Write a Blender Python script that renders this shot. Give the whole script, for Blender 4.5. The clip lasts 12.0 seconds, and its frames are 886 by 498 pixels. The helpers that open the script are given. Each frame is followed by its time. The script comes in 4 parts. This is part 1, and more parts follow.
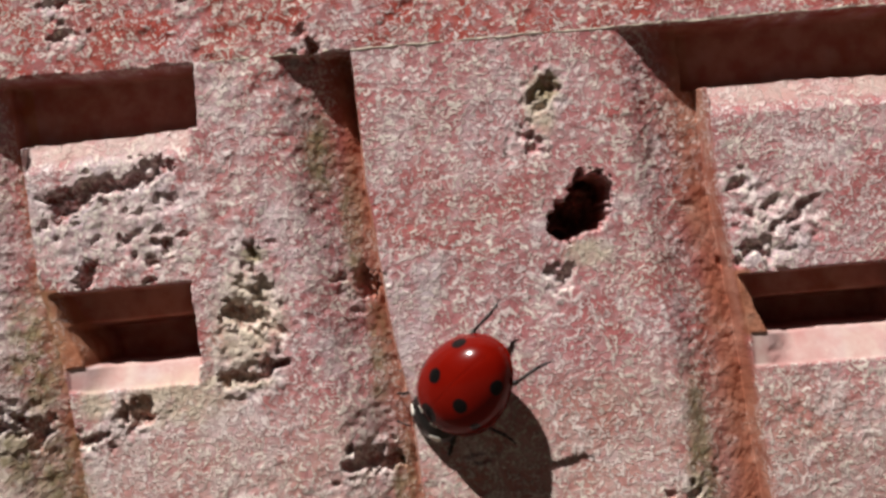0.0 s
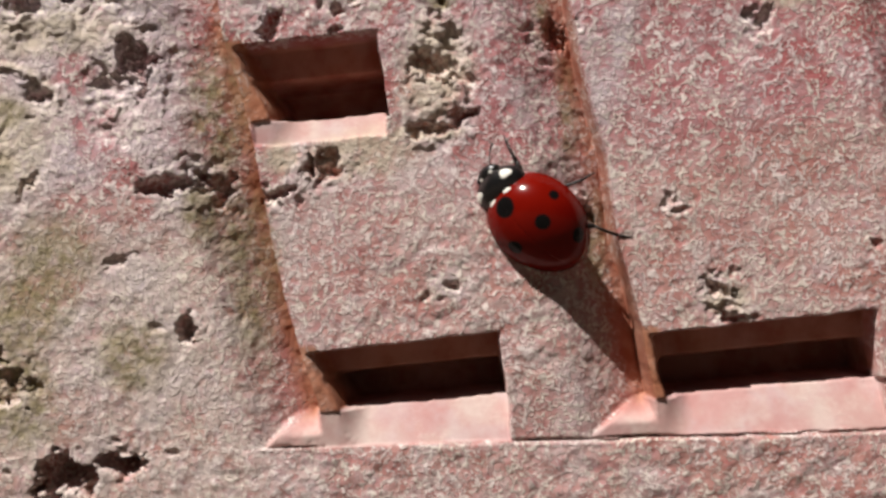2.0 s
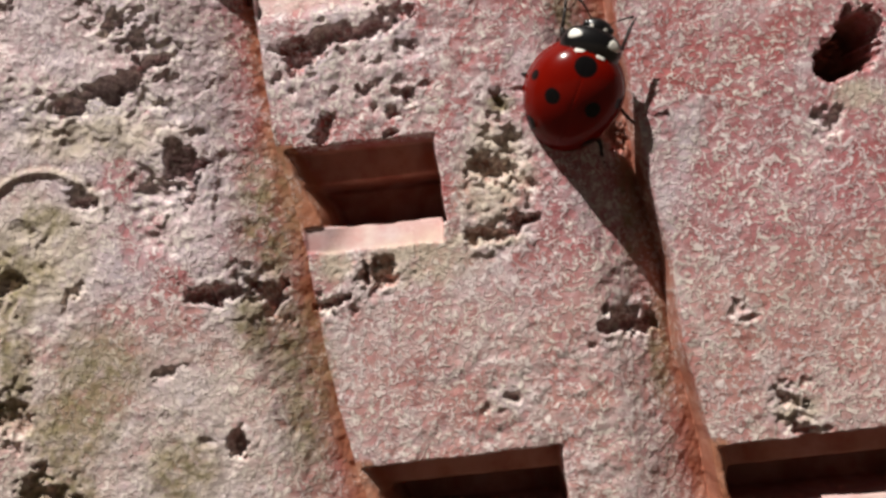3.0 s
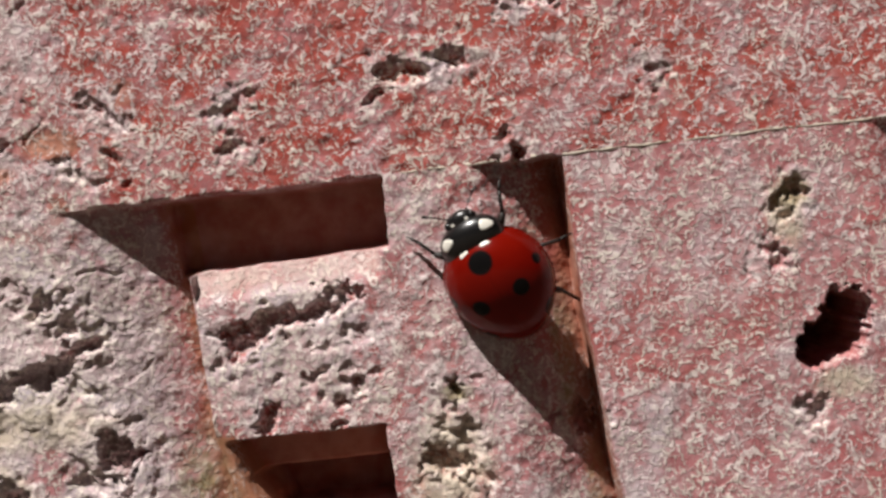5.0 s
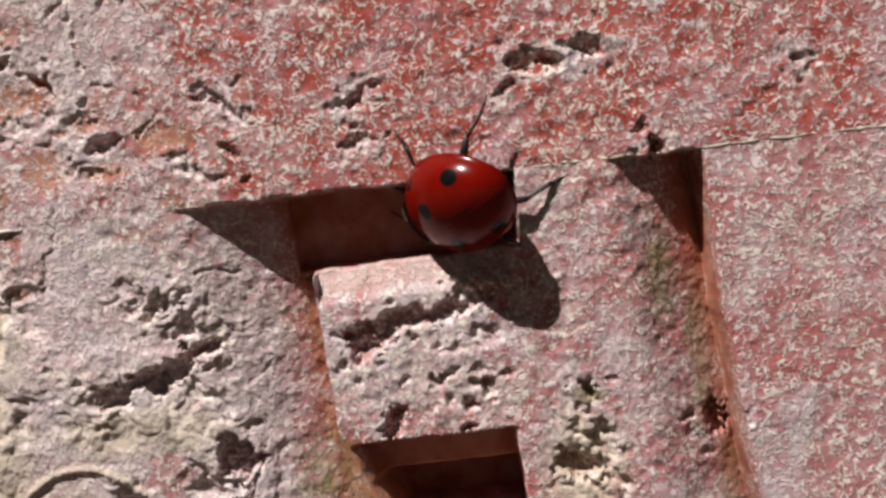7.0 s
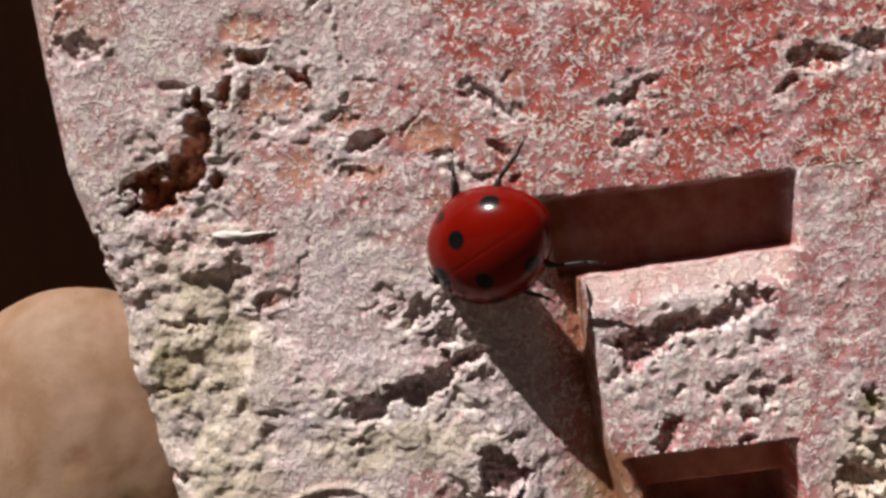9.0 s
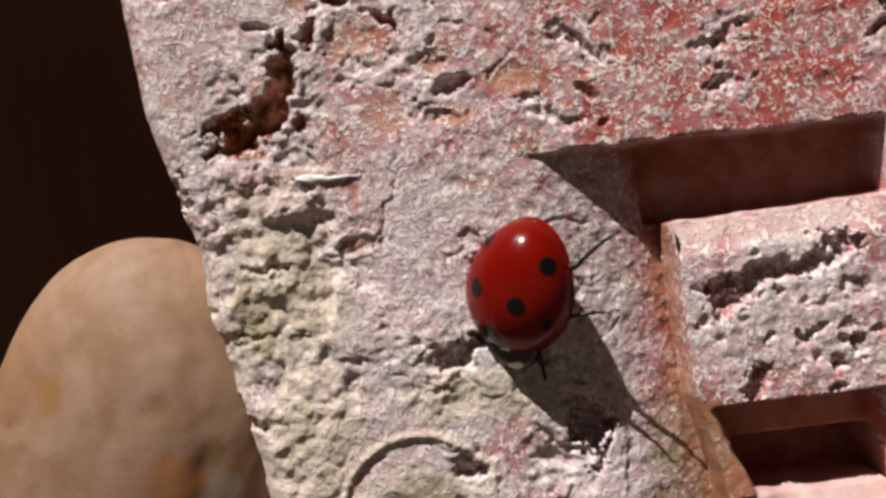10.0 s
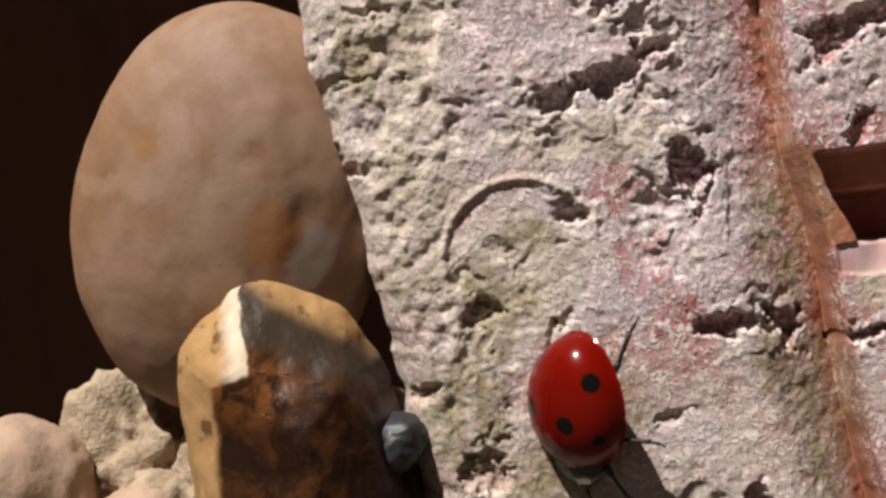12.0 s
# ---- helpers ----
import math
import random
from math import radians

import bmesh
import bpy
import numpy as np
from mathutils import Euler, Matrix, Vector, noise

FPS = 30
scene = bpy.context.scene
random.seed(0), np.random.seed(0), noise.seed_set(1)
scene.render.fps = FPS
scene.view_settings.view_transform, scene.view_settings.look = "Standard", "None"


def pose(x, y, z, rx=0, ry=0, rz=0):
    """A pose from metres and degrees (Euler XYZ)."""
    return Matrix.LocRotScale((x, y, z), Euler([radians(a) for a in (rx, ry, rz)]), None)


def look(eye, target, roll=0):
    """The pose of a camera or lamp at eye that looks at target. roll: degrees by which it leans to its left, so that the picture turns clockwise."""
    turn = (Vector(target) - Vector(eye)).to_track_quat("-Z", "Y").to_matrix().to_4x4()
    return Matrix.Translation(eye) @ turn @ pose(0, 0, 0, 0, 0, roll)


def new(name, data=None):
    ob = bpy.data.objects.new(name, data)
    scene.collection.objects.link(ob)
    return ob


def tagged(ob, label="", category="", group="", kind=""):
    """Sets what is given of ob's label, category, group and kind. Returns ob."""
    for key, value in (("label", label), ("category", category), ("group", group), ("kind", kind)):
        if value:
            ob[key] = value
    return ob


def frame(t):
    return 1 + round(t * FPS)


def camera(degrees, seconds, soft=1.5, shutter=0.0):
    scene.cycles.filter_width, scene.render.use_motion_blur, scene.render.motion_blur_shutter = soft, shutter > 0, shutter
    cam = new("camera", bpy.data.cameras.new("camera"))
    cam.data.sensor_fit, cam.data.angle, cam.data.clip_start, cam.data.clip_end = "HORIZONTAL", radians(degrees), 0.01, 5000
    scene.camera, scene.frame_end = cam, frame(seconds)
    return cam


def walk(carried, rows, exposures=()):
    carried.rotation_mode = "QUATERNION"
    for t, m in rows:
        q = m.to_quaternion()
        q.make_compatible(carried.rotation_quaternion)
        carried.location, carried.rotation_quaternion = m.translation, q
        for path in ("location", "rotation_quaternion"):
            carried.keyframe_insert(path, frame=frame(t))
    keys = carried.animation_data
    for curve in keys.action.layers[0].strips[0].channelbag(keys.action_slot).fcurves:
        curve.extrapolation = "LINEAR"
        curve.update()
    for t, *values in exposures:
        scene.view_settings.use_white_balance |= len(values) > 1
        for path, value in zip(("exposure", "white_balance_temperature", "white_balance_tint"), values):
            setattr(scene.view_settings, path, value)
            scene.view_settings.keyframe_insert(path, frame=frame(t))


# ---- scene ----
cam = camera(45.0, 12.0, soft=3.0)
# The camera's way: seconds, eye, target, roll.
PATH = [
    (0, (0.00000, -0.05673, 0.00000), (-0.00002, -0.00673, -0.00000), -4.00),
    (0.5, (-0.00119, -0.05653, -0.00394), (-0.00207, -0.00654, -0.00428), -4.21),
    (1, (-0.00328, -0.05634, -0.00798), (-0.00469, -0.00636, -0.00830), -4.39),
    (1.5, (-0.00670, -0.05593, -0.01165), (-0.00810, -0.00595, -0.01172), -4.49),
    (2, (-0.00951, -0.05527, -0.01234), (-0.01086, -0.00529, -0.01236), -4.59),
    (2.5, (-0.01138, -0.05453, -0.01040), (-0.01267, -0.00455, -0.01054), -4.76),
    (3, (-0.01219, -0.05351, -0.00702), (-0.01345, -0.00353, -0.00663), -4.97),
    (3.5, (-0.01250, -0.05275, -0.00456), (-0.01328, -0.00280, -0.00257), -5.11),
    (5.5, (-0.00711, -0.04845, 0.00990), (-0.00962, 0.00146, 0.00814), -5.49),
    (6, (-0.00795, -0.04799, 0.00937), (-0.01055, 0.00191, 0.00758), -5.39),
    (6.5, (-0.01024, -0.04786, 0.00928), (-0.01274, 0.00203, 0.00712), -5.49),
    (7, (-0.01416, -0.04765, 0.01059), (-0.01611, 0.00221, 0.00739), -5.76),
    (7.5, (-0.01786, -0.04706, 0.01280), (-0.02031, 0.00270, 0.00860), -6.10),
    (9.5, (-0.02997, -0.04542, 0.00875), (-0.02988, 0.00458, 0.00810), -5.55),
    (10, (-0.03170, -0.04515, 0.00774), (-0.03174, 0.00484, 0.00673), -5.53),
    (10.5, (-0.03307, -0.04525, 0.00575), (-0.03390, 0.00472, 0.00442), -5.55),
    (11, (-0.03460, -0.04532, 0.00304), (-0.03564, 0.00465, 0.00188), -5.49),
    (11.5, (-0.03617, -0.04523, 0.00035), (-0.03675, 0.00475, -0.00111), -5.31),
    (12, (-0.03709, -0.04517, -0.00276), (-0.03700, 0.00482, -0.00373), -5.19),
]
walk(cam, [(t, look(eye, target, roll)) for t, eye, target, roll in PATH])

# ---- light: one clear midday sun from above, to the left and behind the camera ----
SUN_WAY = Vector((0.86, 1.0, -2.3))
world = bpy.data.worlds.new("sky")
scene.world = world
world.use_nodes = True
wn = world.node_tree.nodes
sky = wn.new("ShaderNodeTexSky")
sky.sky_type = "NISHITA"
sky.sun_disc = False
sky.sun_elevation = math.atan2(2.3, 1.32)
sky.sun_rotation = math.atan2(-0.86, -1.0)
wn["Background"].inputs["Strength"].default_value = 0.0022
world.node_tree.links.new(sky.outputs[0], wn["Background"].inputs["Color"])
sun = new("sun", bpy.data.lights.new("sun", "SUN"))
sun.data.energy, sun.data.angle, sun.data.color = 5.0, radians(0.55), (1.0, 0.96, 0.91)
sun.matrix_basis = look((-0.3, -0.4, 0.9), Vector((-0.3, -0.4, 0.9)) + SUN_WAY)
scene.view_settings.exposure = 0.33

MM = 0.001


# ---- materials ----
class Nodes:
    """A node material with short calls for its nodes."""

    def __init__(self, name, roughness=0.8):
        self.mat = bpy.data.materials.new(name)
        self.mat.use_nodes = True
        self.tree = self.mat.node_tree
        self.bsdf = self.tree.nodes["Principled BSDF"]
        self.bsdf.inputs["Roughness"].default_value = roughness
        self.coord = self.tree.nodes.new("ShaderNodeTexCoord").outputs["Object"]

    def put(self, socket, value):
        if isinstance(value, bpy.types.NodeSocket):
            self.tree.links.new(value, socket)
        elif value is not None:
            socket.default_value = value

    def set(self, name, value):
        self.put(self.bsdf.inputs[name], value)

    def noise(self, size, detail=3.0, rough=0.55, warp=0.0, where=None):
        """Noise whose grains are about size millimetres."""
        n = self.tree.nodes.new("ShaderNodeTexNoise")
        self.put(n.inputs["Vector"], where or self.coord)
        for key, value in (("Scale", 1000.0 / size), ("Detail", detail), ("Roughness", rough), ("Distortion", warp)):
            n.inputs[key].default_value = value
        return n.outputs["Fac"]

    def moved(self, far):
        """The place, moved by some millimetres, for a noise of its own."""
        n = self.tree.nodes.new("ShaderNodeVectorMath")
        self.put(n.inputs[0], self.coord)
        n.inputs[1].default_value = (far * MM, 0.6 * far * MM, 1.7 * far * MM)
        return n.outputs[0]

    def math(self, kind, a, b=None, c=None):
        n = self.tree.nodes.new("ShaderNodeMath")
        n.operation = kind
        for socket, value in zip(n.inputs, (a, b, c)):
            self.put(socket, value)
        return n.outputs[0]

    def steps(self, x, low, high, a=0.0, b=1.0):
        n = self.tree.nodes.new("ShaderNodeMapRange")
        n.interpolation_type = "SMOOTHSTEP"
        for socket, value in zip(n.inputs, (x, low, high, a, b)):
            self.put(socket, value)
        return n.outputs[0]

    def mix(self, fac, a, b):
        n = self.tree.nodes.new("ShaderNodeMix")
        n.data_type = "RGBA"
        for socket, value in ((n.inputs[0], fac), (n.inputs[6], a), (n.inputs[7], b)):
            self.put(socket, (*value, 1.0) if isinstance(value, tuple) else value)
        return n.outputs[2]

    def mask(self, name):
        n = self.tree.nodes.new("ShaderNodeAttribute")
        n.attribute_name = name
        return n.outputs["Fac"]

    def bump(self, height, distance, strength=1.0):
        n = self.tree.nodes.new("ShaderNodeBump")
        n.inputs["Distance"].default_value = distance * MM
        self.put(n.inputs["Strength"], strength)
        self.put(n.inputs["Height"], height)
        self.put(self.bsdf.inputs["Normal"], n.outputs[0])


def clay_material():
    """Weathered red clay: pale crust in short curled specks, bare orange clay, lime and moss where the masks say so."""
    m = Nodes("weathered_clay", 0.9)
    broad, mid, grain = m.noise(6.0, 5, 0.6), m.noise(1.5, 4), m.noise(0.30, 3)
    red = m.mix(m.steps(mid, 0.3, 0.7), (0.37, 0.062, 0.046), (0.45, 0.135, 0.118))
    red = m.mix(m.steps(m.noise(3.0, 3), 0.42, 0.66), red, (0.46, 0.19, 0.20))
    bare = m.mix(m.steps(mid, 0.35, 0.7), (0.31, 0.118, 0.054), (0.45, 0.215, 0.120))
    base = m.mix(m.mask("bare"), red, bare)
    # Rose clay under a lilac bloom, in soft patches.
    rose = m.mix(m.steps(mid, 0.32, 0.68), (0.42, 0.150, 0.157), (0.51, 0.26, 0.265))
    bloom = m.mix(mid, (0.49, 0.365, 0.395), (0.59, 0.47, 0.49))
    patch = m.steps(m.math("ADD", m.noise(3.4, 4, 0.6), m.mask("lilac")), 0.48, 0.70)
    base = m.mix(m.mask("pink"), base, m.mix(patch, rose, bloom))
    base = m.mix(m.mask("salmon"), base, m.mix(m.steps(mid, 0.3, 0.7), (0.52, 0.22, 0.145), (0.66, 0.36, 0.26)))
    # Pale specks: grains and two layers of short curled strokes, thick in some places and thin in others.
    level = m.math("ADD", m.math("MULTIPLY", broad, 0.8), m.math("ADD", m.math("MULTIPLY", mid, 0.55), m.mask("crust")))
    grains = m.steps(m.math("ADD", m.noise(0.30, 3, 0.68, 0.5), m.math("MULTIPLY", level, 0.10)), 0.640, 0.685)
    curl = m.math("ABSOLUTE", m.math("SUBTRACT", m.noise(0.66, 2.0, 0.55, 0.8), 0.5))
    curl = m.math("MULTIPLY", m.steps(curl, 0.040, 0.016), m.steps(m.noise(0.42, 2), 0.45, 0.52))
    worm = m.math("ABSOLUTE", m.math("SUBTRACT", m.noise(0.80, 1.0, 0.5, 1.3, m.moved(31.0)), 0.5))
    worm = m.math("MULTIPLY", m.steps(worm, 0.034, 0.013), m.steps(m.noise(0.55, 2, 0.5, 0.0, m.moved(17.0)), 0.47, 0.54))
    strokes = m.math("MAXIMUM", curl, worm)
    specks = m.math("MULTIPLY", m.math("MAXIMUM", grains, strokes), m.steps(level, 0.34, 0.68))
    dust = m.steps(level, 0.64, 1.22)
    film = m.math("MULTIPLY", dust, m.steps(m.math("ADD", m.noise(0.60, 4, 0.62), m.math("MULTIPLY", dust, 0.22)), 0.45, 0.68))
    pale = m.mix(m.steps(m.noise(2.6, 3), 0.38, 0.64), (0.60, 0.45, 0.45), (0.55, 0.48, 0.51))
    pale = m.mix(m.steps(m.noise(0.5, 2), 0.52, 0.72), pale, (0.68, 0.57, 0.55))
    colour = m.mix(m.math("MULTIPLY", film, 0.80), base, pale)
    cream = m.mix(m.steps(m.noise(2.2, 3, 0.5, 0.0, m.moved(9.0)), 0.4, 0.62), m.mix(grain, (0.70, 0.56, 0.55), (0.89, 0.78, 0.76)), m.mix(grain, (0.70, 0.59, 0.52), (0.86, 0.78, 0.70)))
    colour = m.mix(m.math("MULTIPLY", specks, 0.90), colour, cream)
    # Dark pin-pricks between the specks.
    prick = m.math("MULTIPLY", m.steps(m.noise(0.34, 2, 0.5, 0.0, m.moved(23.0)), 0.66, 0.72), m.mask("grit"))
    colour = m.mix(m.math("MULTIPLY", prick, 0.55), colour, (0.17, 0.07, 0.055))
    cover = m.math("MAXIMUM", specks, film)
    sill = m.mix(m.steps(m.noise(2.4, 4, 0.6), 0.36, 0.66), m.mix(mid, (0.48, 0.275, 0.25), (0.55, 0.35, 0.315)), m.mix(grain, (0.53, 0.395, 0.355), (0.62, 0.49, 0.435)))
    colour = m.mix(m.mask("sill"), colour, sill)
    lime = m.mix(grain, (0.52, 0.43, 0.325), (0.72, 0.62, 0.49))
    colour = m.mix(m.math("MULTIPLY", m.mask("lime"), m.steps(m.noise(0.7, 3), 0.25, 0.6, 0.25, 0.85)), colour, lime)
    tan = m.mix(mid, (0.27, 0.21, 0.115), (0.42, 0.35, 0.22))
    colour = m.mix(m.math("MULTIPLY", m.mask("moss"), m.steps(m.noise(0.9, 4), 0.3, 0.62, 0.15, 0.75)), colour, tan)
    moss = m.mix(grain, (0.14, 0.112, 0.042), (0.30, 0.255, 0.115))
    colour = m.mix(m.math("MULTIPLY", m.mask("moss"), m.steps(m.noise(0.55, 4), 0.44, 0.62, 0.0, 0.62)), colour, moss)
    m.set("Base Color", colour)
    m.set("Specular IOR Level", 0.2)
    height = m.math("ADD", m.math("ADD", m.math("MULTIPLY", cover, 0.3), m.math("MULTIPLY", specks, 0.55)), m.math("ADD", m.math("MULTIPLY", grain, 0.7), m.math("MULTIPLY", m.noise(0.16, 2), 0.3)))
    m.bump(height, 0.075, m.mask("grit"))
    return m.mat


def stone_material(name, dark, mid, light, size, rough=0.55, grain=0.04):
    m = Nodes(name, rough)
    a, b = m.noise(size, 5, 0.6, 0.6), m.noise(size * 0.22, 4)
    colour = m.mix(m.steps(a, 0.3, 0.62), m.mix(b, dark, mid), m.mix(b, mid, light))
    colour = m.mix(m.steps(m.noise(size * 0.08, 3), 0.6, 0.75, 0.0, 0.35), colour, dark)
    m.set("Base Color", colour)
    m.bump(m.math("ADD", b, m.noise(0.25, 3)), grain, 0.6)
    return m.mat


def pebble_material():
    """Smooth brown pebble: pinkish and ochre clouds, rust stains, and a blue-grey chip."""
    m = Nodes("brown_pebble", 0.62)
    n = m.tree.nodes.new("ShaderNodeSeparateXYZ")
    m.put(n.inputs[0], m.coord)
    x, _, z = n.outputs
    cloud, fine = m.noise(5.0, 5, 0.6, 0.8), m.noise(0.9, 4)
    colour = m.mix(m.steps(cloud, 0.34, 0.62), m.mix(fine, (0.205, 0.102, 0.050), (0.265, 0.145, 0.076)), m.mix(fine, (0.26, 0.150, 0.095), (0.335, 0.21, 0.14)))
    colour = m.mix(m.steps(m.noise(3.2, 3, 0.5, 0.4, m.moved(7.0)), 0.55, 0.72, 0.0, 0.55), colour, (0.36, 0.21, 0.15))
    warp = m.math("MULTIPLY", m.math("SUBTRACT", m.noise(1.6, 4, 0.6, 0.0, m.moved(3.0)), 0.5), 2.2 * MM)
    for px, pz, wide, tall, tint, much in ((2.6, -0.6, 1.3, 1.8, (0.30, 0.120, 0.032), 0.7), (-3.4, 2.4, 0.9, 1.0, (0.25, 0.115, 0.035), 0.7), (-4.6, 0.4, 2.6, 0.6, (0.34, 0.215, 0.135), 0.5), (1.4, 2.6, 0.7, 0.6, (0.22, 0.10, 0.06), 0.6), (4.4, -1.5, 1.0, 1.9, (0.26, 0.20, 0.17), 0.75), (4.0, 0.9, 0.6, 0.8, (0.20, 0.12, 0.055), 0.7)):
        dx, dz = (m.math("DIVIDE", m.math("SUBTRACT", m.math("ADD", c, warp), at * MM), size * MM) for c, at, size in ((x, px, wide), (z, pz, tall)))
        d = m.math("SQRT", m.math("ADD", m.math("MULTIPLY", dx, dx), m.math("MULTIPLY", dz, dz)))
        colour = m.mix(m.math("MULTIPLY", m.steps(d, 1.15, 0.55), much), colour, tint)
    colour = m.mix(m.steps(m.noise(0.45, 3), 0.64, 0.76, 0.0, 0.35), colour, (0.15, 0.065, 0.03))
    m.set("Base Color", colour)
    m.set("Specular IOR Level", 0.35)
    m.bump(m.math("ADD", fine, m.noise(0.25, 3)), 0.02, 0.6)
    return m.mat


def flint_material():
    """Split flint: ochre rind with a chalky white facet, and a dark brown glassy core with a grey upper face."""
    m = Nodes("split_flint", 0.35)
    n = m.tree.nodes.new("ShaderNodeSeparateXYZ")
    m.put(n.inputs[0], m.coord)
    x, y, z = n.outputs
    warp = m.math("MULTIPLY", m.math("SUBTRACT", m.noise(1.8, 4), 0.5), 0.9 * MM)
    # The rind: wide above, where the split face leans, and a narrow strip below; a thin rim follows the top edge.
    upper = m.math("ADD", m.math("ADD", x, m.math("MULTIPLY", z, 0.2)), warp)
    wide = m.math("MULTIPLY", m.steps(upper, -0.98 * MM, -1.14 * MM), m.steps(m.math("ADD", m.math("ADD", z, m.math("MULTIPLY", x, -0.30)), warp), 1.75 * MM, 1.98 * MM))
    strip = m.steps(m.math("ADD", x, warp), -2.90 * MM, -3.30 * MM)
    top = m.math("MULTIPLY", m.steps(m.math("ADD", m.math("ADD", z, m.math("MULTIPLY", x, 0.64)), warp), 3.25 * MM, 4.4 * MM), m.steps(x, -2.0 * MM, -1.6 * MM))
    rim = m.math("MAXIMUM", m.math("MAXIMUM", wide, strip), top)
    grain, streak = m.noise(0.8, 4), m.noise(1.7, 5, 0.65, 1.4)
    rind = m.mix(m.noise(1.6, 4), (0.25, 0.115, 0.035), (0.50, 0.31, 0.14))
    rind = m.mix(m.steps(m.noise(1.1, 3, 0.5, 0.0, m.moved(5.0)), 0.6, 0.72), rind, (0.13, 0.055, 0.018))
    chalk = m.math("MULTIPLY", wide, m.steps(m.math("ADD", upper, m.math("MULTIPLY", grain, 0.8 * MM)), -2.0 * MM, -1.0 * MM))
    rind = m.mix(chalk, rind, m.mix(grain, (0.52, 0.40, 0.28), (0.70, 0.60, 0.47)))
    brown = m.mix(m.steps(streak, 0.42, 0.62), m.mix(grain, (0.010, 0.004, 0.002), (0.030, 0.011, 0.004)), m.mix(grain, (0.040, 0.013, 0.004), (0.080, 0.028, 0.009)))
    rust = m.mix(grain, (0.10, 0.030, 0.007), (0.20, 0.070, 0.018))
    near = m.math("MULTIPLY", m.steps(m.math("ADD", x, warp), 1.4 * MM, -0.9 * MM), m.steps(m.math("ADD", z, warp), -1.2 * MM, 0.6 * MM))
    brown = m.mix(m.math("MULTIPLY", near, m.steps(streak, 0.34, 0.55)), brown, rust)
    grey = m.mix(streak, (0.020, 0.012, 0.006), (0.062, 0.042, 0.026))
    slope = m.math("ADD", m.math("ADD", z, m.math("MULTIPLY", x, 0.35)), m.math("MULTIPLY", warp, 1.5))
    core = m.mix(m.steps(slope, 1.2 * MM, 2.3 * MM), brown, grey)
    m.set("Base Color", m.mix(rim, core, rind))
    m.set("Roughness", m.steps(rim, 0.2, 0.8, 0.40, 0.8))
    m.set("Specular IOR Level", 0.25)
    m.bump(m.math("ADD", grain, streak), 0.10, 0.5)
    return m.mat


def soil_material():
    m = Nodes("dry_soil", 0.95)
    a, b = m.noise(9.0, 5), m.noise(1.2, 4)
    m.set("Base Color", m.mix(m.steps(a, 0.35, 0.65), m.mix(b, (0.02, 0.013, 0.008), (0.05, 0.034, 0.021)), m.mix(b, (0.035, 0.026, 0.017), (0.09, 0.068, 0.045))))
    m.bump(b, 0.4)
    return m.mat


def shade_board_material():
    m = Nodes("shade_dark_board", 0.7)
    grain = m.tree.nodes.new("ShaderNodeMapping")
    m.put(grain.inputs[0], m.coord)
    grain.inputs["Scale"].default_value = (1.0, 1.0, 0.12)
    n = m.noise(5.0, 5, 0.6, 0.4, grain.outputs[0])
    # Base colour kept dark to stand in for the shade behind the stones.
    m.set("Base Color", m.mix(n, (0.060, 0.020, 0.010), (0.160, 0.056, 0.030)))
    m.bump(n, 0.3)
    return m.mat


def elytra_material():
    """Glossy red wing cases with the seven black spots; x runs to the head, y across."""
    m = Nodes("red_wing_case", 0.22)
    n = m.tree.nodes.new("ShaderNodeSeparateXYZ")
    m.put(n.inputs[0], m.coord)
    x, y, z = n.outputs[0], m.math("ABSOLUTE", n.outputs[1]), n.outputs[2]
    wob = m.math("MULTIPLY", m.math("SUBTRACT", m.noise(0.7, 2), 0.5), 0.12 * MM)
    black = None
    for sx, sy, r in ((1.93, 0.0, 0.56), (0.58, 2.13, 0.27), (0.09, 1.04, 0.40), (-1.79, 1.58, 0.40)):
        out = math.hypot(sx / (2.76 if sx > 0 else 3.04), sy / 2.45)
        sz = 2.02 * math.sqrt(1 - min(out, 0.97) ** 2) ** 0.92 - 0.69
        dx, dy, dz = (m.math("SUBTRACT", a, c * MM) for a, c in ((x, sx), (y, sy), (z, sz)))
        d = m.math("ADD", m.math("ADD", m.math("MULTIPLY", dx, dx), m.math("MULTIPLY", dy, dy)), m.math("MULTIPLY", dz, dz))
        d = m.math("ADD", m.math("SQRT", d), wob)
        spot = m.steps(d, (r + 0.07) * MM, (r - 0.06) * MM)
        black = spot if black is None else m.math("MAXIMUM", black, spot)
    red = m.mix(m.noise(1.4, 3), (0.115, 0.0024, 0.0010), (0.185, 0.0052, 0.0015))
    m.set("Base Color", m.mix(black, red, (0.006, 0.005, 0.005)))
    m.set("Specular IOR Level", 0.12)
    m.set("Coat Weight", 0.17)
    m.set("Coat Roughness", 0.11)
    m.bump(m.noise(0.12, 2), 0.004, 0.5)
    return m.mat


def plain_material(name, a, b, rough, size=0.4, coat=0.0):
    m = Nodes(name, rough)
    n = m.noise(size, 3)
    m.set("Base Color", m.mix(n, a, b))
    m.set("Coat Weight", coat)
    m.bump(n, size * 0.05, 0.5)
    return m.mat


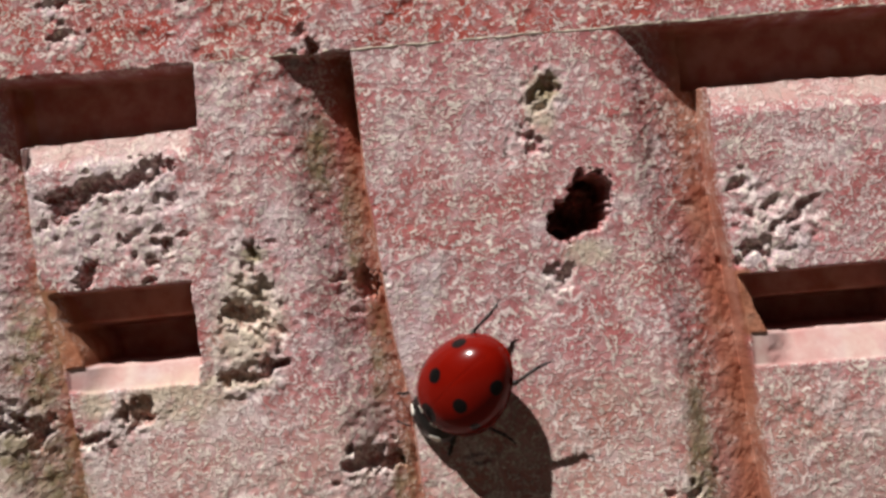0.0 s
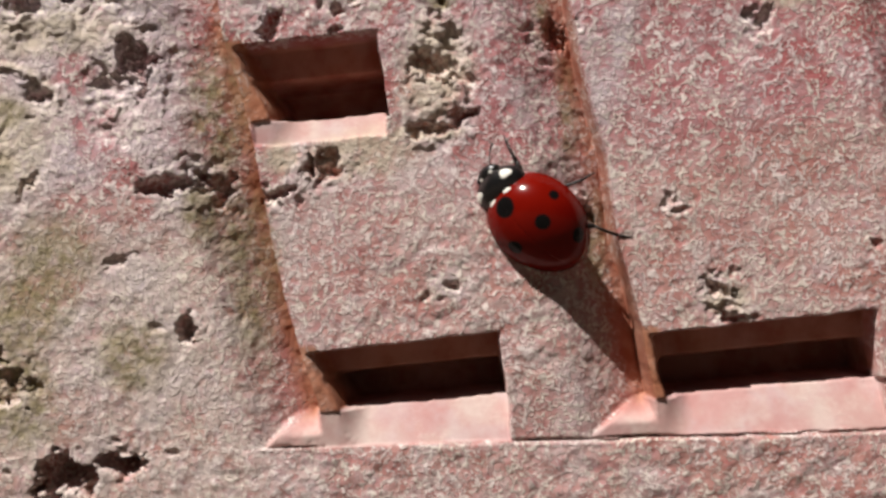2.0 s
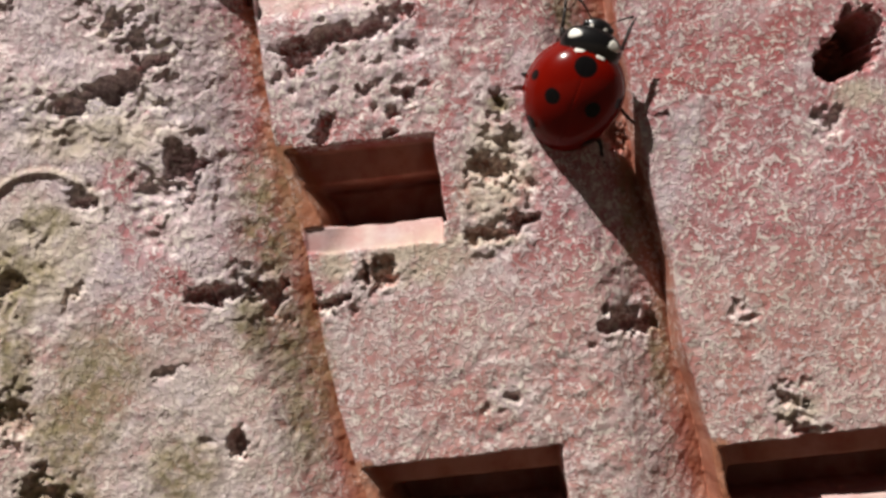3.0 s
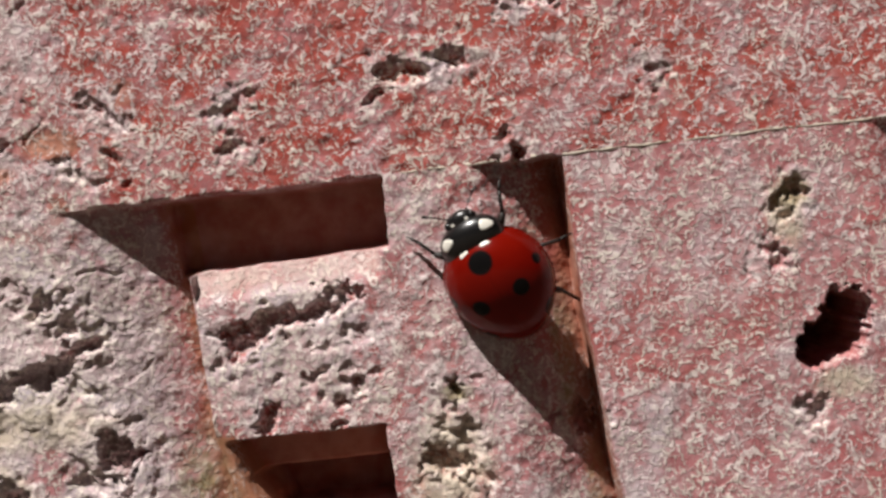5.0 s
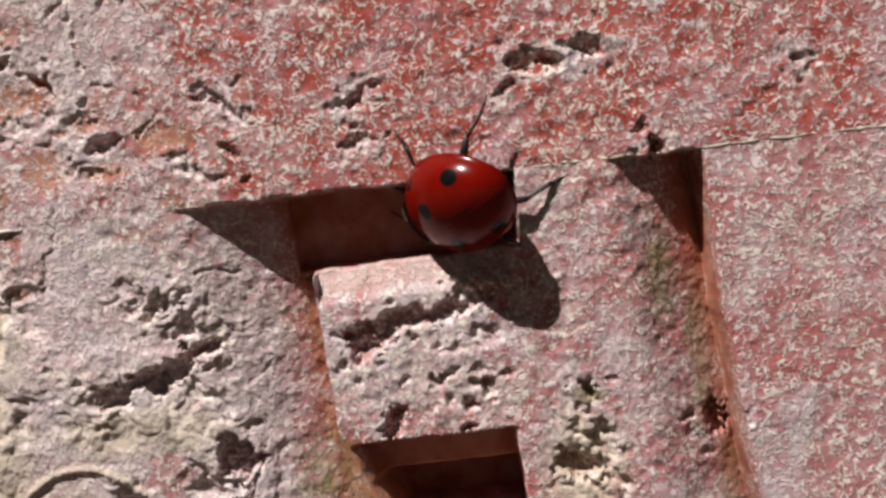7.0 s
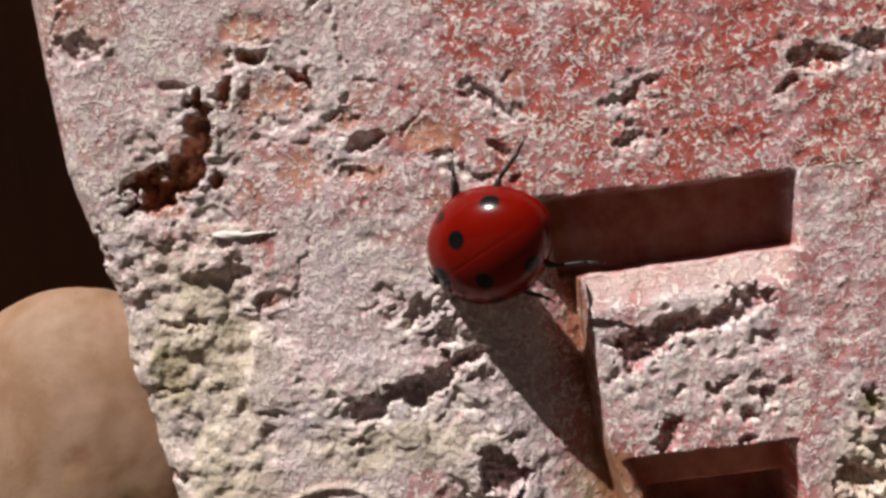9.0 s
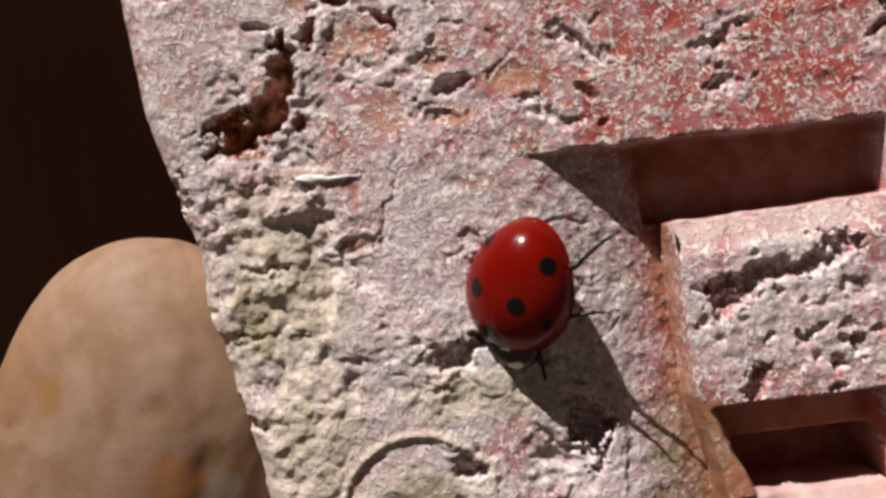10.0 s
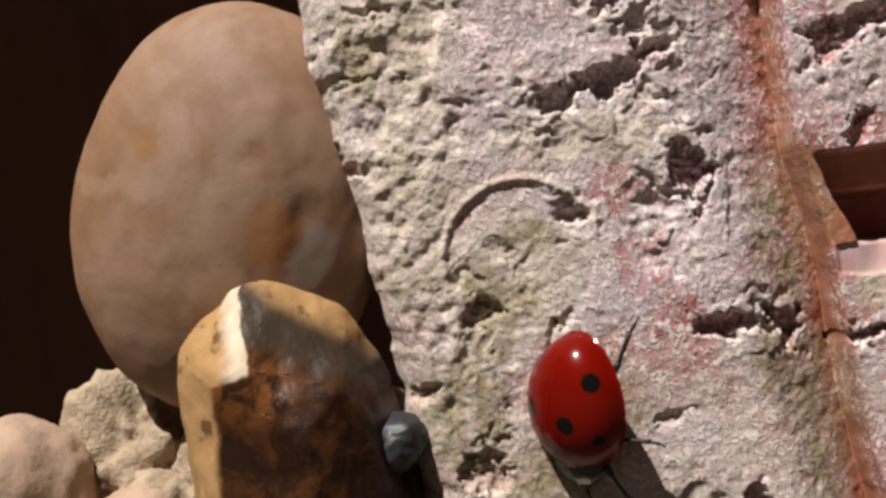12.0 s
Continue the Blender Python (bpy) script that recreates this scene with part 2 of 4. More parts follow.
CLAY = clay_material()
MORTAR_LIT = plain_material("mortar_and_lit_edge", (0.56, 0.47, 0.37), (0.78, 0.70, 0.60), 0.95, 0.5)
PEBBLE = pebble_material()
PEBBLE_PINK = stone_material("pinkish_pebble", (0.22, 0.13, 0.082), (0.37, 0.245, 0.165), (0.48, 0.33, 0.235), 6.0, 0.8, 0.08)
PEBBLE_GREY = stone_material("grey_crumb", (0.19, 0.135, 0.08), (0.37, 0.27, 0.18), (0.50, 0.39, 0.27), 2.5, 0.9, 0.25)
PEBBLE_SLATE = stone_material("slate_grey_pebble", (0.010, 0.009, 0.011), (0.020, 0.019, 0.023), (0.034, 0.033, 0.040), 3.0, 0.5, 0.05)
FLAKE = plain_material("white_lime_flake", (0.62, 0.55, 0.53), (0.82, 0.76, 0.73), 0.9, 0.4)
FLINT = flint_material()
SOIL = soil_material()
SHADE_BOARD = shade_board_material()
RED = elytra_material()
BLACK = plain_material("black_chitin", (0.005, 0.005, 0.005), (0.012, 0.010, 0.010), 0.28, 0.2, 0.4)
LEG = plain_material("dark_leg_chitin", (0.006, 0.004, 0.003), (0.020, 0.010, 0.007), 0.55, 0.15)
WHITE = plain_material("white_chitin", (0.70, 0.66, 0.58), (0.85, 0.82, 0.74), 0.4, 0.2, 0.3)


# ---- helpers for meshes ----
def part(name, bm, material, parent=None, label=""):
    """Links a bmesh as one mesh object under its thing or part."""
    me = bpy.data.meshes.new(name)
    bm.to_mesh(me)
    bm.free()
    return part_mesh(name, me, material, parent, label)


def part_mesh(name, me, material, parent=None, label=""):
    me.materials.append(material)
    me.shade_smooth()
    ob = new(name, me)
    ob.parent = parent
    return tagged(ob, label)


def soft(x, low, high):
    s = np.clip((x - low) / (high - low), 0.0, 1.0)
    return s * s * (3.0 - 2.0 * s)


_tables = {}


def grit(x, z, size, seed):
    """Smooth value noise from 0 to 1 with lumps of size millimetres."""
    if seed not in _tables:
        _tables[seed] = np.random.RandomState(seed).rand(256, 256)
    t, u, v = _tables[seed], x / size + 0.371 * seed, z / size + 0.713 * seed
    i, j = np.floor(u).astype(int), np.floor(v).astype(int)
    fu, fv = u - i, v - j
    fu, fv = fu * fu * (3 - 2 * fu), fv * fv * (3 - 2 * fv)
    i0, i1, j0, j1 = i % 256, (i + 1) % 256, j % 256, (j + 1) % 256
    return (t[i0, j0] * (1 - fu) + t[i1, j0] * fu) * (1 - fv) + (t[i0, j1] * (1 - fu) + t[i1, j1] * fu) * fv


def lumps(x, z, size, seed, octaves=4, gain=0.5):
    total, weight = 0.0, 0.0
    for k in range(octaves):
        a = gain**k
        total, weight = total + a * grit(x, z, size / 2**k, seed + k), weight + a
    return total / weight


def cobble(x, z, size, seed):
    """Rounded crumbs of size millimetres: 0 on their tops, 1 in the clefts between them."""
    if seed not in _tables:
        _tables[seed] = np.random.RandomState(seed).rand(256, 256)
    t, u, v = _tables[seed], x / size, z / size
    i, j = np.floor(u).astype(int), np.floor(v).astype(int)
    best = np.full_like(u, 9.0)
    for a in (-1, 0, 1):
        for b in (-1, 0, 1):
            p, q = (i + a) % 256, (j + b) % 256
            best = np.minimum(best, (i + a + t[p, q] - u) ** 2 + (j + b + t[q, (p + 37) % 256] - v) ** 2)
    return np.minimum(best, 1.0)


# ---- the brick: plan in millimetres, x across, z up, depth into the wall ----
def crest(k, z):
    """The sharp left edge of panel k."""
    heights, places = {
        1: ((-23, -20, -17.4, -12.5, -6.4, -4, -1, 2, 7, 11.5), (-17.7, -18.1, -18.75, -19.7, -20.35, -20.75, -21.45, -21.75, -21.95, -22.3)),
        2: ((-23.5, -20.7, -17, -12.4, -8, -4.6, 3.3, 11), (-0.5, -0.7, -1.1, -1.95, -2.2, -2.9, -3.8, -4.2)),
        3: ((-24, -19.5, -13.4, -4.7, 1.4, 7.7, 12), (17.3, 17.1, 16.6, 15.75, 14.95, 14.5, 14.3)),
    }[k]
    return np.interp(z, heights, places)


def brick_left(z):
    line = np.interp(z, (-31, -14, -5.3, 1.6, 6.2, 13.8, 20, 27), (-37.2, -38.5, -39.7, -41.1, -42.2, -44.0, -44.8, -45.3))
    worn = 0.35 + 1.3 * soft(10 - np.asarray(z, float), 0, 6)
    return line + worn * (lumps(np.asarray(z, float), 0 * np.asarray(z, float) + 3.3, 3.2, 7, 4, 0.55) - 0.5)


def top_seam(x):
    return 10.93 + 0.016 * x


def low_seam(x):
    return -22.6 - 0.042 * (x + 8)


def box(x, z, left, right, low, high, edge=0.14, low_edge=None, left_edge=None):
    """1 inside a sunk field, 0 outside, with walls of the given run."""
    j = 0.22 * (lumps(x, z, 1.3, 31, 3) - 0.5)
    return (
        soft(x + j - left, 0, left_edge or edge)
        * soft(right - x + j, 0, edge)
        * soft(z + j - low, 0, low_edge or edge)
        * soft(high - z + 0.8 * j, 0, edge)
    )


def pits(x, z, table, seed, rags=1.0):
    """Worn hollows with ragged rims: x, z, half width, half height, turn in degrees, depth."""
    wx, wz = lumps(x, z, 0.9, seed, 4, 0.7) - 0.5, lumps(x, z, 0.9, seed + 9, 4, 0.7) - 0.5
    rag = lumps(x, z, 0.7, seed + 17, 3, 0.6) - 0.5
    out = np.zeros_like(x)
    for px, pz, rx, rz, turn, deep in table:
        near = (np.abs(x - px) < 2.4 * max(rx, rz)) & (np.abs(z - pz) < 2.4 * max(rx, rz))
        if not near.any():
            continue
        c, s = math.cos(radians(turn)), math.sin(radians(turn))
        dx, dz = x[near] - px + 3.0 * rags * min(rx, 0.9) * wx[near], z[near] - pz + 3.0 * rags * min(rz, 0.9) * wz[near]
        r = np.hypot((dx * c + dz * s) / rx, (dz * c - dx * s) / rz) + 0.7 * rags * rag[near]
        fall = soft(1.15 - r, 0, 0.2) if rags < 0.6 else 0.45 * soft(1.15 - r, 0, 0.22) + 0.85 * np.clip(1.05 - r, 0, 1)
        out[near] = np.maximum(out[near], deep * fall * (0.9 + 0.8 * rag[near]))
    return out


PITS_TOP = (
    (-11.2, 15.3, 1.0, 0.5, -10, 0.7), (-8.8, 15.8, 0.7, 0.35, -20, 0.7), (-5.2, 18.5, 1.0, 0.6, -20, 0.9), (-25.1, 14.8, 1.5, 0.3, -40, 0.5),
    (-19.3, 12.7, 0.6, 0.35, 30, 0.5), (0.2, 14.4, 0.4, 0.3, 0, 0.6), (-27.0, 12.1, 1.2, 0.4, -35, 0.4), (-19.4, 14.6, 0.7, 0.4, 40, 0.5),
    (-30.8, 13.6, 0.7, 0.4, 20, 1.0), (-34.6, 14.7, 0.8, 0.18, 5, 0.5), (-32.2, 14.9, 0.5, 0.2, 30, 0.5), (-42.6, 18.8, 0.8, 0.5, -40, 0.6), (-6.2, 11.2, 0.3, 0.45, 10, 1.4),
)
PITS_EDGE = (
    (-39.7, 12.4, 1.5, 0.8, 20, 1.8), (-37.8, 15.0, 0.6, 1.1, -15, 1.4), (-38.4, 13.7, 0.8, 0.6, 40, 1.3), (-36.6, 16.3, 0.35, 0.6, -20, 0.8), (-35.0, 17.8, 0.7, 0.3, -20, 0.7), (-33.2, 16.7, 1.1, 0.28, -35, 0.7), (-37.3, 12.6, 0.35, 0.45, 0, 0.7),
    (-39.4, 6.6, 1.5, 0.4, -15, 0.5), (-40.2, 4.0, 0.5, 0.4, 0, 0.6), (-37.9, 3.9, 0.4, 0.4, 0, 0.4), (-35.9, 7.3, 0.5, 0.25, 10, 0.4), (-41.2, 0.6, 1.3, 0.5, -35, 0.9), (-42.8, 10.0, 0.5, 0.9, 15, 0.9),
)
PITS_LEFT = (
    (-32.0, 2.4, 0.8, 0.7, 15, 1.1), (-29.8, 2.8, 2.1, 0.55, 12, 1.3), (-27.6, 4.0, 0.9, 0.5, 30, 0.9), (-29.4, 6.3, 1.0, 0.35, 50, 0.6),
    (-28.3, 5.4, 0.5, 0.9, -20, 0.5), (-26.2, -1.5, 0.7, 1.2, 15, 1.3), (-26.6, -0.5, 0.5, 0.7, 0, 1.0), (-31.2, -2.6, 0.6, 0.4, -10, 0.7),
    (-24.9, -7.8, 1.4, 0.6, 6, 1.2), (-22.7, -8.1, 0.8, 0.8, 60, 0.9), (-35.7, -6.6, 0.7, 0.6, 20, 0.7), (-24.8, -15.5, 0.55, 0.65, 0, 1.2), (-28.7, -22.1, 1.3, 0.6, -4, 2.2),
    (-31.7, -22.6, 1.3, 1.0, 0, 2.4),
)
PITS_LOW_LEFT = (
    (-32.5, -7.4, 0.8, 0.3, 40, 0.3), (-38.2, -9.7, 0.5, 0.4, 0, 0.6), (-27.6, -11.6, 0.9, 0.3, 15, 0.25), (-34.5, -17.5, 1.6, 1.2, 0, 0.6), (-36.0, -13.5, 0.9, 1.2, 0, 0.5),
)
PITS_MIDDLE = (
    (-17.2, 4.75, 2.9, 0.42, 9, 0.75), (-20.0, 3.6, 1.0, 0.55, 12, 0.9), (-18.6, 4.5, 0.9, 0.6, 20, 0.8), (-15.2, 5.2, 0.6, 0.6, 30, 0.8), (-16.6, 1.7, 0.9, 0.22, 30, 0.35), (-14.6, 1.0, 0.3, 0.5, -20, 0.5), (-18.9, -0.1, 0.6, 0.5, 30, 0.6), (-15.6, 0.4, 0.4, 0.35, -30, 0.5),
    (-10.2, 0.7, 0.8, 0.4, -25, 0.6), (-10.5, -2.8, 1.0, 0.8, 0, 0.7), (-9.6, -5.6, 0.9, 0.45, 35, 1.0), (-11.4, -6.1, 1.2, 0.3, 5, 0.8), (-17.7, -7.6, 0.4, 0.6, -15, 0.9),
    (-16.6, -7.7, 0.5, 0.7, -25, 0.9), (-19.2, -8.8, 0.9, 0.3, 15, 0.7), (-4.3, -11.1, 1.5, 0.55, -8, 1.0), (-4.3, -1.5, 0.55, 0.7, -10, 0.9), (-10.8, -14.2, 0.5, 0.3, 0, 0.4),
)
PITS_RIGHT = (
    (5.9, 8.0, 0.8, 0.7, 30, 0.7), (5.0, 5.2, 0.5, 0.4, 0, 0.4), (6.0, -1.9, 0.4, 0.3, 0, 0.3), (3.0, -15.6, 0.7, 0.3, -40, 0.6), (3.6, -17.2, 0.6, 0.4, 20, 0.6),
    (16.7, -1.2, 0.8, 0.4, -10, 0.6), (15.7, 2.2, 0.5, 0.3, 30, 0.5), (17.6, 1.2, 0.5, 0.5, 0, 0.4), (12.9, -22.2, 0.9, 0.5, 0, 0.9), (12.6, -13.9, 0.5, 0.3, 20, 0.4), (1.2, -11.3, 0.4, 0.2, 0, 0.3),
)


def scatter(table, seed, count=3):
    """Small hollows strewn round the large ones."""
    rng = random.Random(seed)
    more = []
    for px, pz, rx, rz, turn, deep in table:
        for _ in range(count):
            a, far = rng.uniform(0, 6.3), rng.uniform(0.9, 1.9)
            size = rng.uniform(0.12, 0.28)
            more.append((px + far * (rx + 0.3) * math.cos(a), pz + far * (rz + 0.3) * math.sin(a), size * rng.uniform(1, 2), size, rng.uniform(-50, 50), rng.uniform(0.12, 0.34)))
    return tuple(p for p in more if not (-22.6 < p[0] < -20.6 and p[1] > 4.5))


ROSY = ((-29.4, -2.0, 1.2, 1.5), (-28.5, -4.8, 1.5, 2.0), (-27.3, -7.8, 1.3, 2.2), (-34.0, -10.0, 1.6, 1.6), (-31.5, -13.0, 1.8, 1.4), (-36.4, -9.0, 1.0, 1.4))
BARE = ((-34.5, 16.2, 2.1, 1.3), (-35.6, 18.9, 1.3, 0.8), (-30.8, 12.5, 1.2, 0.6), (-39.6, 11.6, 1.5, 0.5), (-38.3, 14.0, 0.8, 1.1), (-33.6, 12.9, 1.6, 1.2), (-28.0, 13.6, 1.5, 0.8), (-31.6, 14.6, 1.4, 0.8), (-36.6, 17.5, 1.4, 1.4), (-35.6, 7.3, 0.8, 0.4))


def blob(x, z, table, wobble=0.8, seed=71):
    """A mask from 0 to 1 of soft uneven patches: x, z, half width, half height."""
    w = (lumps(x, z, 3.0, seed, 4) - 0.5) * wobble
    out = np.zeros_like(x)
    for px, pz, rx, rz in table:
        out = np.maximum(out, soft(1.25 - np.hypot((x - px) / rx, (z - pz) / rz) + w, 0, 0.8))
    return out


def valley(x, z):
    """Depth of the folds, and where their clean walls are: each panel falls off to its right and ends at the next panel's sharp edge."""
    deep, clean = np.zeros_like(x), np.zeros_like(x)
    for k, high, low, curve, most, far, near in ((1, 6.1, 4.0, 1.25, 2.3, -1.9, -0.5), (2, 4.5, 4.2, 1.35, 2.35, -2.0, -0.5), (3, 4.7, 4.3, 1.0, 2.1, -3.4, -0.8)):
        d = x + 0.14 * (lumps(x, z, 1.4, 41, 3) - 0.5) - crest(k, z)
        clean = np.maximum(clean, (0.9 if k == 1 else 0.8) * soft(d + 1.0 * (lumps(x, z, 0.9, 43, 4, 0.6) - 0.5), far, near) * soft(-d, -0.1, 0.1))
        wall, run = (0.25, 0.24, 0.24)[k - 1], low + (high - low) * soft(z, -10, 11)
        s = np.clip((d + run) / (run - wall), 0, 1)
        fall = s**curve * soft(s, -0.25, 0.35)
        face = np.clip(-d / wall, 0, 1) ** 0.75
        deep = np.maximum(deep, most * np.where(d < -wall, fall, np.where(d < 0, face, 0.0)))
    j = 0.25 * (lumps(x, z, 1.0, 35, 3) - 0.5)
    inside = soft(top_seam(x) - z + j, 0, 0.14) * soft(z - low_seam(x), 0.0, 0.14)
    return deep * inside, clean * inside


# The pockets: the fold whose edge they cut, left end and its lean, right end, top, foot.
POCKETS = ((1, -21.3, 0.45, -13.45, -0.75, -4.95), (1, -18.7, 0.5, -8.45, -16.85, -20.15), (2, -0.95, 0.2, 10.85, -17.2, -20.75), (3, 15.4, 0.45, 24.6, -2.2, -5.55))


def sunk(x, z):
    """Depth of the channels and pockets."""
    out = np.zeros_like(x)
    ts = top_seam(x)
    out = np.maximum(out, 3.0 * box(x, z, crest(1, z) - 1.0, -12.55 + 0.02 * (10 - z), 7.1 + 0.05 * (x + 17), ts, 0.14, 0.3))
    out = np.maximum(out, 0.8 * np.clip((z - 5.7 - 0.05 * (x + 17)) / 1.4, 0, 1) * soft(-12.9 - x, 0, 0.5) * soft(x - crest(1, z), 0, 0.1) * soft(ts - z, 0, 0.14))
    out = np.maximum(out, 3.2 * box(x, z, crest(3, z) - 1.0, 40.0, 7.6, ts, 0.14, 0.3))
    out = np.maximum(out, 0.8 * np.clip((z - 6.1) / 1.5, 0, 1) * soft(x - crest(3, z), 0, 0.1) * soft(ts - z, 0, 0.14))
    for _, left, lean, right, high, low in POCKETS:
        tilt = 0.03 * (x - right)
        hi, lo = high + tilt, low + tilt * 0.5
        inside = box(x, z, left + lean * (hi - z), right + 0.05 * (hi - z), lo - 0.3, hi, 0.16, 0.2, 0.9)
        back = 2.2 + 3.2 * soft(lo + 0.58 * (hi - lo) - z, 0, 0.5)
        out = np.maximum(out, back * inside)
    # The through-worn hole in the wide panel.
    hole = pits(x, z, ((7.75, 1.9, 1.15, 1.75, -18, 6.0), (6.75, 1.0, 0.85, 1.0, 0, 6.0)), 83, 0.45)
    return np.maximum(out, hole)


# Lime patches; the one at (7.6, -0.7) paints the hole's sunlit lower lip.
LIME_AND_LIT_LIP = ((-38.6, 6.0, 3.0, 4.5), (-38.0, -1.0, 2.6, 5.0), (-34.0, -5.0, 3.6, 3.6), (-30.5, 0.5, 4.5, 1.5), (-15.0, -7.2, 3.4, 1.6), (-19.0, -7.0, 1.2, 1.0), (-10.6, -3.2, 2.0, 3.2), (-11.5, -6.3, 2.2, 0.5), (5.7, 7.0, 0.9, 1.5), (7.6, -0.7, 1.3, 0.7), (3.4, -16.2, 2.0, 1.0))
MOSS = ((-36.5, -11.0, 2.0, 3.5), (-33.0, -14.0, 2.6, 2.6), (-34.0, -18.5, 3.0, 3.0), (-31.5, -11.5, 2.4, 2.6), (-27.5, -16.5, 2.0, 2.2), (-22.3, -4.0, 1.9, 3.8), (-21.2, -13.0, 1.5, 5.0), (-35.5, -5.6, 1.0, 1.4), (-23.6, -9.6, 1.0, 1.6), (6.0, 8.1, 0.9, 0.8), (-6.3, 5.6, 0.9, 2.6), (-35.5, -7.5, 1.2, 1.6), (-40.2, 4.4, 1.0, 1.4), (-33.4, -3.4, 1.5, 0.9), (-10.1, 0.4, 0.8, 0.5), (-34.4, -6.2, 1.2, 1.0), (14.0, -17.0, 0.9, 2.6), (-3.9, -5.5, 0.7, 3.4), (-4.9, 1.5, 0.7, 3.6), (-2.9, -12.5, 0.7, 3.0), (13.0, -12.0, 0.8, 4.0))
ROUGH = ((-38.5, 4.0, 3.8, 9.0), (-30.0, 2.0, 5.0, 2.6), (-27.0, -2.5, 2.6, 4.6), (-17.5, 3.0, 4.6, 2.6), (-10.5, -2.8, 2.0, 4.0), (-24.0, -8.0, 2.0, 1.6), (-38.5, 13.0, 3.0, 4.0), (-35.5, -8.0, 3.0, 6.0), (-9.5, 15.4, 2.6, 1.0), (17.5, 0.0, 2.6, 2.6), (-28.0, 6.0, 1.6, 2.6))


def sills(x, z, deep):
    """Smooth sills below the pockets, rising outwards; they fill the feet of the folds."""
    smooth = np.zeros_like(x)
    for k, open_at, left, lean, right, high, foot, depth, low in (
        (1, -17.0, -19.3, 1.1, -8.2, -20.15, low_seam(x), 1.3, 0.10), (2, -0.2, -1.5, 1.5, 11.2, -20.75, low_seam(x), 1.3, 0.10), (1, -19.3, -20.5, 0.0, -13.4, -4.9, -6.3 + 0 * x, 1.0, 0.12), (3, 17.0, 15.9, 0.0, 24.6, -5.5, -7.4 + 0 * x, 1.1, 0.1),
    ):
        rise = np.clip((z - foot) / (high - foot), 0, 1)
        d = x - crest(k, z)
        m = box(x, z, left - lean * (high - z), right, foot, high + 0.05 + 0.015 * (x - right), 0.12, 0.12, 0.3)
        m = m * (1 - soft(-d, -0.2, 0.6) * (1 - soft(high - 0.1 - z, 0, 1.3)))
        deep = deep * (1 - m) + m * (low + depth * rise * soft(x - open_at, -0.2, 1.5))
        smooth = np.maximum(smooth, m)
    return deep, smooth


ALL_PITS = PITS_TOP + PITS_EDGE + PITS_LEFT + PITS_MIDDLE + PITS_RIGHT
SMALL_PITS = scatter(ALL_PITS, 5, 2)
RIMS = tuple((px, pz, rx + 0.55, rz + 0.55, turn, 1.0) for px, pz, rx, rz, turn, deep in ALL_PITS)


